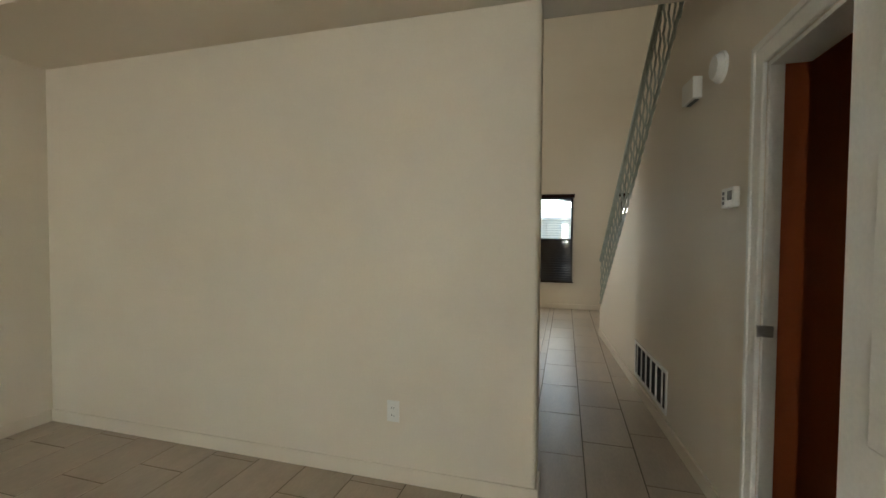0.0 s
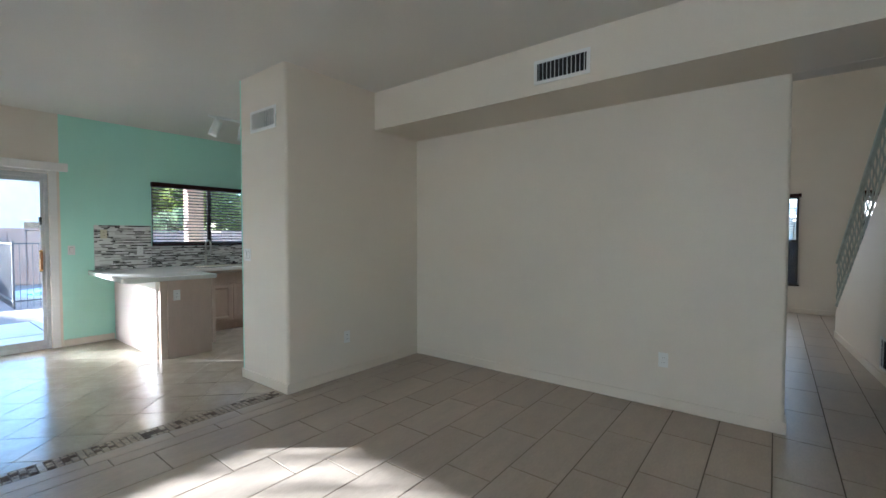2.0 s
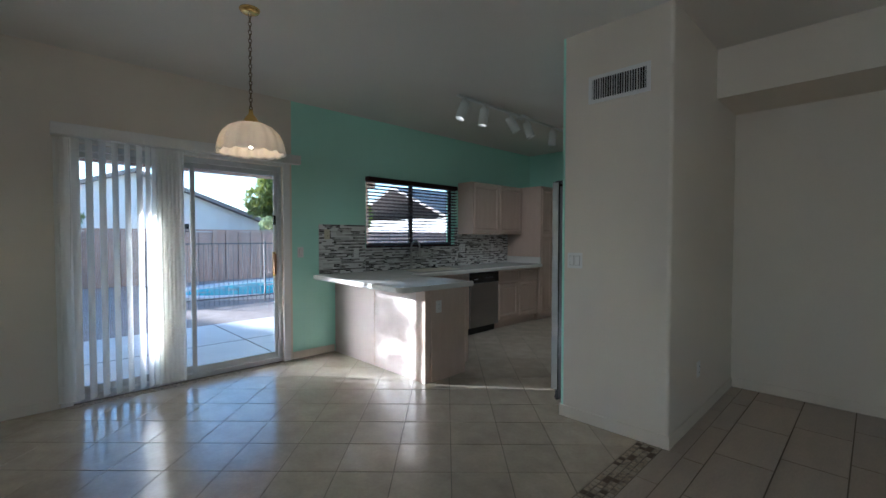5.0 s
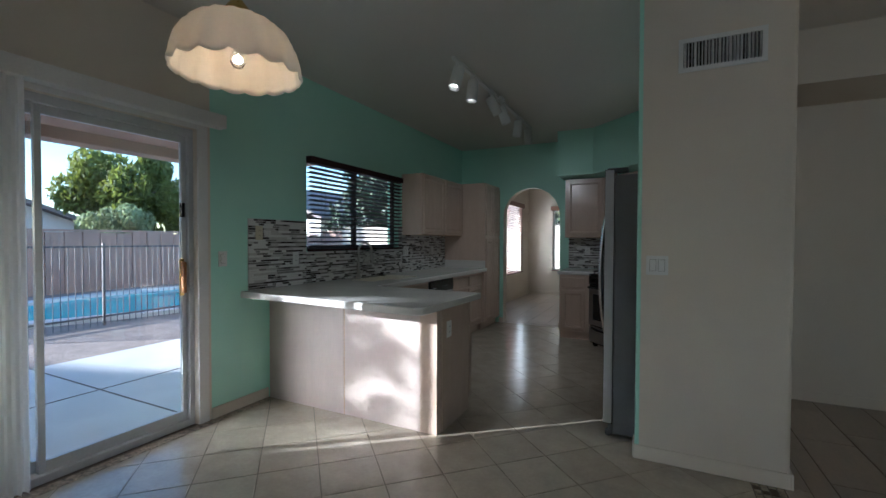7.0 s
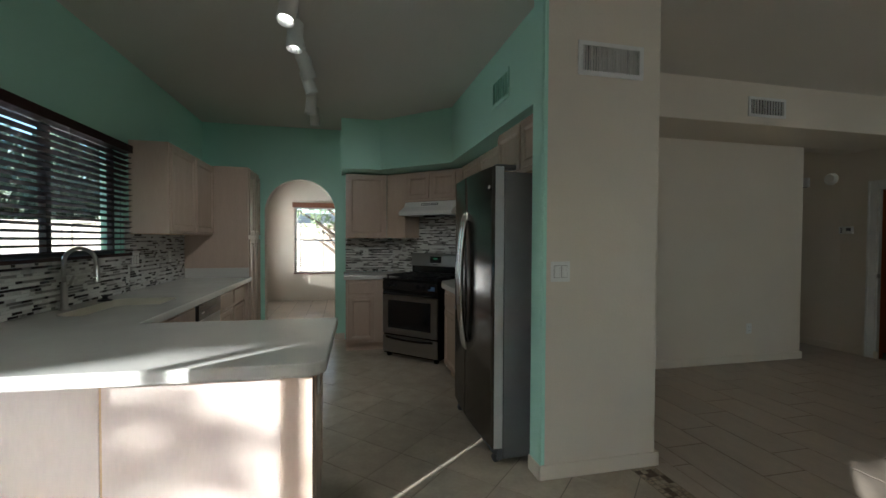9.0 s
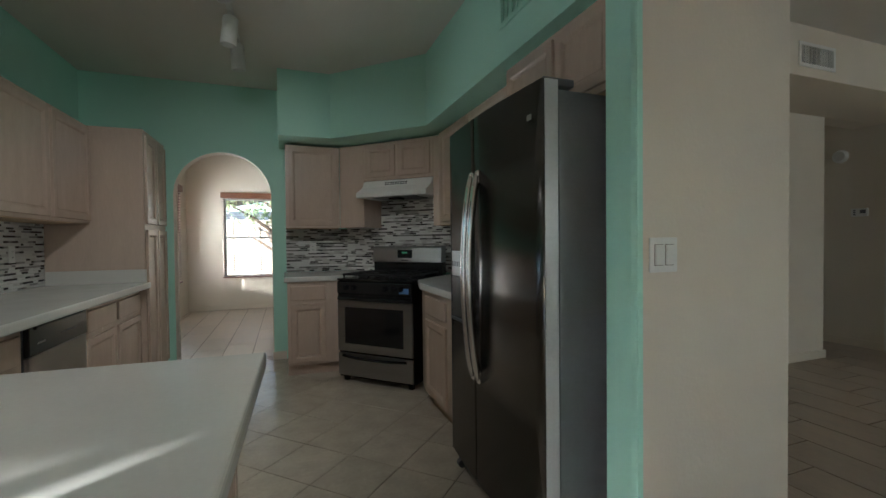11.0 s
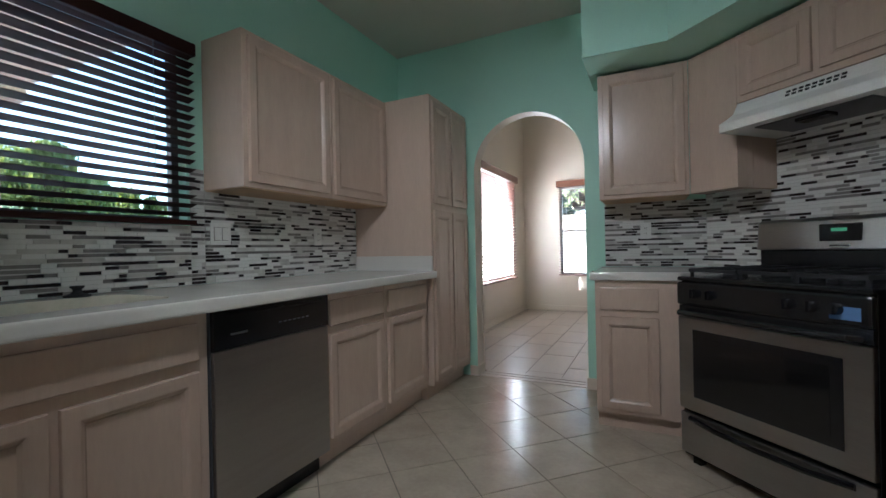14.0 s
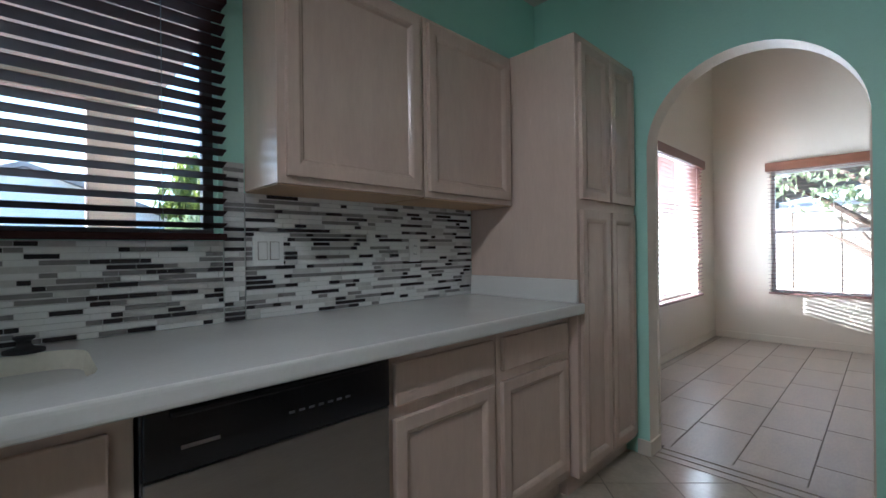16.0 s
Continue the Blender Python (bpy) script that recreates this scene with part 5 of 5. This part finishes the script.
# ---- lights ----
def pendant():
    x, y = -4.56, -0.36
    t = thing("pendant_light", "scalloped frosted glass pendant lamp on a brass chain", "pendant light", flat(x, y, 0))
    bm = bmesh.new()
    lathe(bm, [(0.0, 2.79), (0.03, 2.79), (0.055, 2.80), (0.063, 2.812), (0.063, 2.819), (0, 2.819)], seg=28)
    smooth(bm)
    part("canopy", bm, BRASS, t, "polished brass canopy")
    bm = bmesh.new()
    z, k = 2.795, 0
    while z > 2.17:
        pts = []
        for i in range(9):
            a = 2 * math.pi * i / 8
            u, v = 0.009 * math.cos(a), 0.018 * math.sin(a)
            pts.append((u, 0, z - 0.015 + v) if k % 2 else (0, u, z - 0.015 + v))
        tube(bm, pts, 0.0034, 5)
        z -= 0.027
        k += 1
    part("chain", bm, AGED, t, "thin dark brass chain")
    bm = bmesh.new()
    lathe(bm, [(0.0, 2.180), (0.012, 2.180), (0.015, 2.150), (0.035, 2.125), (0.05, 2.095), (0.052, 2.080), (0.0, 2.080)], seg=28)
    smooth(bm)
    part("cap", bm, BRASS, t, "polished brass cap")
    def wave(a, r, z):
        s = max(0.0, min(1.0, (1.99 - z) / 0.08))
        c = abs(math.sin(a * 8))
        return (0.004 * math.cos(a * 16) * min(1, r / 0.1), -0.012 * c * s)
    bm = bmesh.new()
    prof = [(0.052, 2.090), (0.09, 2.082), (0.13, 2.062), (0.165, 2.030), (0.188, 1.990), (0.200, 1.950), (0.205, 1.920), (0.210, 1.902)]
    inner = [(r - 0.003, z - 0.002) for r, z in reversed(prof)]
    lathe(bm, prof + inner, seg=128, wave=wave)
    smooth(bm)
    part("shade", bm, FROST, t, "scalloped frosted white glass shade")
    bm = bmesh.new()
    lathe(bm, [(0.0, 1.915), (0.014, 1.918), (0.024, 1.934), (0.023, 1.955), (0.014, 1.980), (0.013, 2.010), (0.013, 2.075), (0.0, 2.077)], seg=20)
    smooth(bm)
    part("bulb", bm, GLASS, t, "clear glowing bulb").visible_shadow = False
    bm = bmesh.new()
    bmesh.ops.create_icosphere(bm, subdivisions=2, radius=0.0075)
    bmesh.ops.translate(bm, verts=bm.verts, vec=(0, 0, 1.945))
    part("filament", bm, BURNER, t, "glowing warm filament").visible_shadow = False
AGED = mat("aged_brass", (0.22, 0.17, 0.11), 0.4, metal=1.0, vary=0.1, scale=9)
FROST = mat("frosted_glass", (0.86, 0.84, 0.80), 0.35, vary=0.05, scale=14)
translucent(FROST, (0.92, 0.90, 0.86), 0.45)
pendant()


def track():
    t = thing("track_light", "white ceiling track with six cylinder spotlights", "track light")
    x, ya, yb = -4.74, 1.78, 4.20
    boxpart("rail", (x - 0.018, x + 0.018, ya, yb, 2.795, 2.818), PLASTIC, t, 0.003)
    boxpart("feed_box", (x - 0.05, x + 0.05, 2.85, 2.97, 2.785, 2.818), PLASTIC, t, 0.005)
    heads = [(1.88, (-0.12, -0.36), True), (2.20, (-0.05, -0.12), True), (2.68, (0.42, 0.38), False), (3.02, (0.32, 0.12), False), (3.62, (-0.1, 0.0), False), (4.05, (0.05, 0.1), False)]
    for y, (dx, dy), lit in heads:
        h = new("spotlight")
        h.parent = t
        d = Vector((dx, dy, -1)).normalized()
        q = d.to_track_quat("-Z", "Y").to_matrix().to_4x4()
        h.matrix_local = Matrix.Translation((x, y, 2.795)) @ Matrix.Translation((0, 0, -0.075))
        bm = bmesh.new()
        cyl(bm, (0, 0, 0.075), (0, 0, 0.0), 0.009, seg=10)
        box(bm, -0.016, 0.016, -0.02, 0.02, 0.055, 0.08)
        part("stem", bm, PLASTIC, h)
        bm = bmesh.new()
        lathe(bm, [(0.0, 0.045), (0.040, 0.04), (0.049, 0.03), (0.051, -0.15), (0.046, -0.15), (0.043, 0.0), (0.0, 0.01)], seg=24)
        smooth(bm)
        part("can", bm, PLASTIC, h, "white cylinder").matrix_local = q
        bm = bmesh.new()
        lathe(bm, [(0.0, -0.118), (0.030, -0.116), (0.035, -0.10), (0.0, -0.06)], seg=20)
        part("lamp", bm, SPOT if lit else OVENGLASS, h, "lit white lamp" if lit else "dark lamp").matrix_local = q
track()


def front_pendant():
    t = thing("front_pendant", "small pendant lamp with a white glass shade in the front room", "pendant light", flat(-4.50, 7.7, 0))
    bm = bmesh.new()
    cyl(bm, (0, 0, 2.45), (0, 0, 5.4), 0.006, seg=8)
    part("cord", bm, DARKFRAME, t)
    bm = bmesh.new()
    lathe(bm, [(0.0, 2.45), (0.03, 2.45), (0.035, 2.30), (0.0, 2.30)], seg=16)
    part("socket", bm, DARKFRAME, t)
    bm = bmesh.new()
    lathe(bm, [(0.03, 2.45), (0.09, 2.47), (0.12, 2.50), (0.125, 2.53), (0.0, 2.50)], seg=24)
    part("shade", bm, SPOT2, t)
SPOT2 = glow("lit_shade", (0.9, 0.9, 0.95), 0.6)
front_pendant()


# ---- tiled splashback ----
def mosaic(name, m, areas, label, keep, seed):
    """Areas of sticks in local x, z; the nearest of them are parts, the rest are joined."""
    t = thing(name, label, "splashback", m)
    tagged(t, kind="structure")
    bm = bmesh.new()
    for x0, x1, z0, z1 in areas:
        box(bm, x0, x1, -0.006, -0.001, z0, z1)
    part("grout", bm, MOS_GROUT, t)
    rng = random.Random(seed)
    pitch = 0.0183
    meshes, joined, made = {}, {}, 0
    for x0, x1, z0, z1 in areas:
        rows = max(1, int(round((z1 - z0) / pitch)))
        h = (z1 - z0) / rows
        for r in range(rows):
            x = x0 + 0.001
            dark_row = r % 2 == 0
            while x < x1 - 0.012:
                kind = rng.choices("wpgd", (2.5, 1, 4, 5) if dark_row else (6, 3, 2.2, 1.6))[0]
                L = rng.choice({"w": (0.05, 0.07, 0.10, 0.14), "p": (0.05, 0.08, 0.12), "g": (0.04, 0.07, 0.11), "d": (0.03, 0.05, 0.075)}[kind])
                L = min(L, x1 - 0.001 - x)
                if L < 0.015:
                    break
                tk = {"w": 0.011, "p": 0.010, "g": 0.0105, "d": 0.0115}[kind]
                lo, hi = z0 + r * h + 0.001, z0 + (r + 1) * h - 0.001
                if kind in "dg":
                    lo, hi = lo + 0.0015, hi - 0.0015
                if keep[0] < x < keep[1] and keep[2] < lo < keep[3] and made < 300:
                    key = (kind, round(L, 3), round(hi - lo, 4))
                    if key not in meshes:
                        b2 = bmesh.new()
                        box(b2, 0, L - 0.0015, -tk, -0.006, 0, hi - lo)
                        ob = part("tile", b2, {"w": MOS_W, "p": MOS_P, "g": MOS_G, "d": MOS_D}[kind], t)
                        meshes[key] = ob.data
                    else:
                        ob = new("tile", meshes[key])
                        ob.parent = t
                    ob.location = (x, 0, lo)
                    made += 1
                else:
                    joined.setdefault(kind, []).append((x, x + L - 0.0015, -tk, -0.006, lo, hi))
                x += L
    for kind, ds in joined.items():
        verts, faces = [], []
        for d in ds:
            o = len(verts)
            verts += [(x, y, z) for z in d[4:6] for x, y in ((d[0], d[2]), (d[1], d[2]), (d[1], d[3]), (d[0], d[3]))]
            faces += [tuple(o + i for i in f) for f in ((3, 2, 1, 0), (4, 5, 6, 7), (0, 1, 5, 4), (1, 2, 6, 5), (2, 3, 7, 6), (3, 0, 4, 7))]
        me = bpy.data.meshes.new("tile_field")
        me.from_pydata(verts, [], faces)
        me.materials.append({"w": MOS_W, "p": MOS_P, "g": MOS_G, "d": MOS_D}[kind])
        ob = new("tile_field", me)
        ob.parent = t
        tagged(ob, kind="stuff")


# ---- floors of single tiles ----
def clip(poly, x0, x1, y0, y1):
    for axis, lim, sign in ((0, x0, 1), (0, x1, -1), (1, y0, 1), (1, y1, -1)):
        out = []
        for i in range(len(poly)):
            a, b = poly[i - 1], poly[i]
            da, db = sign * (a[axis] - lim), sign * (b[axis] - lim)
            if (da >= 0) != (db >= 0):
                k = da / (da - db)
                out.append((a[0] + (b[0] - a[0]) * k, a[1] + (b[1] - a[1]) * k))
            if db >= 0:
                out.append(b)
        poly = out
        if len(poly) < 3:
            return []
    return poly


def tile_mesh(pts, material, z0=-0.006):
    bm = bmesh.new()
    cx, cy = sum(p[0] for p in pts) / len(pts), sum(p[1] for p in pts) / len(pts)
    lo = [bm.verts.new((x, y, z0)) for x, y in pts]
    mid = [bm.verts.new((x, y, -0.0012)) for x, y in pts]
    top = []
    for x, y in pts:
        d = Vector((cx - x, cy - y))
        d = d.normalized() * 0.002 if d.length > 0.01 else Vector((0, 0))
        top.append(bm.verts.new((x + d.x, y + d.y, 0.0)))
    n = len(pts)
    for a, b in ((lo, mid), (mid, top)):
        for i in range(n):
            bm.faces.new((a[i], a[(i + 1) % n], b[(i + 1) % n], b[i]))
    bm.faces.new(top)
    bmesh.ops.recalc_face_normals(bm, faces=list(bm.faces))
    me = bpy.data.meshes.new("tile")
    bm.to_mesh(me)
    bm.free()
    me.materials.append(material)
    return me


def lay(parent, polys, region, material, near):
    shared = {}
    made = 0
    rest = []
    for poly in polys:
        c = clip(poly, *region)
        if len(c) < 3:
            continue
        area = abs(sum(c[i - 1][0] * c[i][1] - c[i][0] * c[i - 1][1] for i in range(len(c)))) / 2
        if area < 0.0015:
            continue
        if not (near(c[0][0], c[0][1]) and made < 300):
            rest.append(c)
            continue
        ox, oy = c[0]
        rel = [(x - ox, y - oy) for x, y in c]
        key = tuple(round(v, 3) for p in rel for v in p)
        if key not in shared:
            shared[key] = tile_mesh(rel, material)
        ob = new("tile", shared[key])
        ob.parent = parent
        ob.location = (ox, oy, 0)
        made += 1
    if rest:
        verts, faces = [], []
        for c in rest:
            o = len(verts)
            verts += [(x, y, 0.0) for x, y in c]
            faces.append(tuple(range(o, o + len(c))))
        me = bpy.data.meshes.new("tile_field")
        me.from_pydata(verts, [], faces)
        me.materials.append(material)
        ob = new("tile_field", me)
        ob.parent = parent
        tagged(ob, kind="stuff")


def diamonds(s, g, u0, v0, rng_x, rng_y):
    out = []
    k = math.sqrt(0.5)
    n = int(14 / s)
    for i in range(-n, n):
        for j in range(-n, n):
            cu, cv = u0 + i * s + s / 2, v0 + j * s + s / 2
            cx, cy = k * (cu - cv), k * (cu + cv)
            if not (rng_x[0] - s < cx < rng_x[1] + s and rng_y[0] - s < cy < rng_y[1] + s):
                continue
            q = []
            for du, dv in ((-1, -1), (1, -1), (1, 1), (-1, 1)):
                u, v = cu + du * (s - g) / 2, cv + dv * (s - g) / 2
                q.append((k * (u - v), k * (u + v)))
            out.append(q)
    return out


def bricks(w, l, g, x0, y0, rng_x, rng_y, tilt=0.0, step=0.205):
    out = []
    for i in range(-40, 40):
        xa = x0 + i * w
        if not (rng_x[0] - w < xa < rng_x[1] + w):
            continue
        for j in range(-30, 30):
            ya = y0 + step * i + j * l
            if rng_y[0] - l < ya < rng_y[1] + l:
                out.append([(x - tilt * y, y) for x, y in ((xa + g / 2, ya + g / 2), (xa + w - g / 2, ya + g / 2), (xa + w - g / 2, ya + l - g / 2), (xa + g / 2, ya + l - g / 2))])
    return out


def floors():
    f = boxpart("floor_kitchen", (BW, -2.62, -4.3, 5.33, -0.0062, -0.003), GROUT_L, None, 0, "beige square ceramic tiles laid diagonally", category="floor", kind="structure")
    R = (BW + 0.001, -2.775, -4.3, 5.215)
    lay(f, diamonds(0.332, 0.005, -0.187, 5.92 - 0.332 * 20, R[:2], R[2:]), R, TILE_SQ, lambda x, y: y > -2.2 and not (x < -5.6 and y > 1.3) and not (y > 1.75 and x > -2.9))
    f2 = boxpart("floor_family", (-2.62, 3.3, -4.3, 9.14, -0.0062, -0.003), GROUT, None, 0, "grey-beige rectangular tiles in a staggered bond", category="floor", kind="structure")
    R = (-2.50, 1.62, -4.3, 3.13)
    lay(f2, bricks(0.306, 0.62, 0.007, 0.985, 3.27, R[:2], R[2:]), R, TILE_RECT, lambda x, y: y > -2.4)
    R = (0.61, 1.62, 3.13, 9.14)
    lay(f2, bricks(0.306, 0.62, 0.007, 0.985, 3.27, R[:2], R[2:]), R, TILE_RECT, lambda x, y: True)
    f3 = boxpart("floor_front_room", (NX, -2.62, 5.33, 9.14, -0.0062, -0.003), GROUT, None, 0, "grey-beige rectangular tiles in the front room", category="floor", kind="structure")
    R = (NX, 0.605, 5.395, 9.14)
    lay(f3, bricks(0.306, 0.62, 0.007, 1.031, 3.40, R[:2], R[2:]), R, TILE_RECT, lambda x, y: True)
    # border row and pebble strip
    R = (-2.62, -2.505, -4.3, 1.46)
    lay(f2, bricks(0.4, 0.46, 0.006, -2.8, 0.1, R[:2], R[2:]), R, TILE_RECT, lambda x, y: y > -2.2)
    lay(f2, bricks(2.0, 0.46, 0.006, -3.0, 0.1, (-2.6, -2.5), (1.4, 3.2)), (-2.60, -2.505, 1.46, 3.13), TILE_RECT, lambda x, y: True)
    strip = boxpart("border_strip", (-2.773, -2.622, -4.3, 1.45, -0.006, -0.002), GROUT, None, 0, "mosaic border strip of small brown and cream stones between two floors", category="border", kind="structure")
    rng = random.Random(4)
    stones = {}
    y = -2.4
    while y < 1.44:
        for k in range(4):
            x = -2.770 + k * 0.0372
            edge = k in (0, 3)
            block = int((y + 3) / 0.11) % 2
            c = rng.choices("cbd", (5, 4, 1) if edge else ((1, 3, 4) if block else (4, 4, 1)))[0]
            stones.setdefault(c, []).append((x, y, 0.0345 * rng.uniform(0.9, 1.0), 0.0345 * rng.uniform(0.9, 1.0)))
        y += 0.0372
    for c, ss in stones.items():
        verts, faces = [], []
        for x, y, a, b in ss:
            o = len(verts)
            verts += [(x, y, -0.003), (x + a, y, -0.003), (x + a, y + b, -0.003), (x, y + b, -0.003), (x + 0.002, y + 0.002, 0.0005), (x + a - 0.002, y + 0.002, 0.0005), (x + a - 0.002, y + b - 0.002, 0.0005), (x + 0.002, y + b - 0.002, 0.0005)]
            faces += [tuple(o + i for i in q) for q in ((4, 5, 6, 7), (0, 1, 5, 4), (1, 2, 6, 5), (2, 3, 7, 6), (3, 0, 4, 7))]
        me = bpy.data.meshes.new("border_stone")
        me.from_pydata(verts, [], faces)
        me.materials.append({"c": TILE_SQ, "b": PEBBLE, "d": BARK}[c])
        ob = new("border_stone", me)
        ob.parent = strip
        tagged(ob, kind="stuff")
    boxpart("door_edge_strip", (BW, BW + 0.075, -1.25, 1.17, 0.001, 0.004), PEBBLE, None, 0, "rough brown unfinished strip along the patio door", category="strip", kind="structure")
    for i, y in enumerate((5.225, 5.29, 5.355)):
        boxpart("threshold_strip", (AX0 + 0.012, AX1 - 0.012, y, y + 0.05, -0.005, 0.0015), TILE_RECT, None, 0.001, "narrow grey tile strip under the arch", category="threshold", kind="structure")


mosaic("mosaic_west", flat(BW, 0.977, 0, 90), [(0.0, 0.63, 0.919, 1.495), (0.632, 2.235, 0.919, 1.212), (2.237, 2.309, 0.919, 1.50), (2.311, 3.55, 0.919, 1.392)], "splashback of white, grey and black glass and stone sticks behind the sink", (2.2, 3.6, 0.9, 1.5), 11)
mosaic("mosaic_arch_wall", flat(-4.41, 5.2, 0), [(0.0, 0.655, 0.919, 1.372)], "splashback of white, grey and black sticks beside the arch", (0.0, 0.7, 1.0, 1.4), 12)
mosaic("mosaic_diagonal", flat(-3.768, 5.2, 0, -45), [(0.0, 1.39, 0.919, 1.70)], "splashback of white, grey and black sticks behind the stove", (0.3, 1.1, 1.18, 1.6), 13)
mosaic("mosaic_side", flat(-2.78, 4.20, 0, -90), [(0.0, 1.52, 0.919, 1.372)], "splashback of white, grey and black sticks beside the refrigerator", (0.0, 0.6, 0.9, 1.4), 14)
floors()
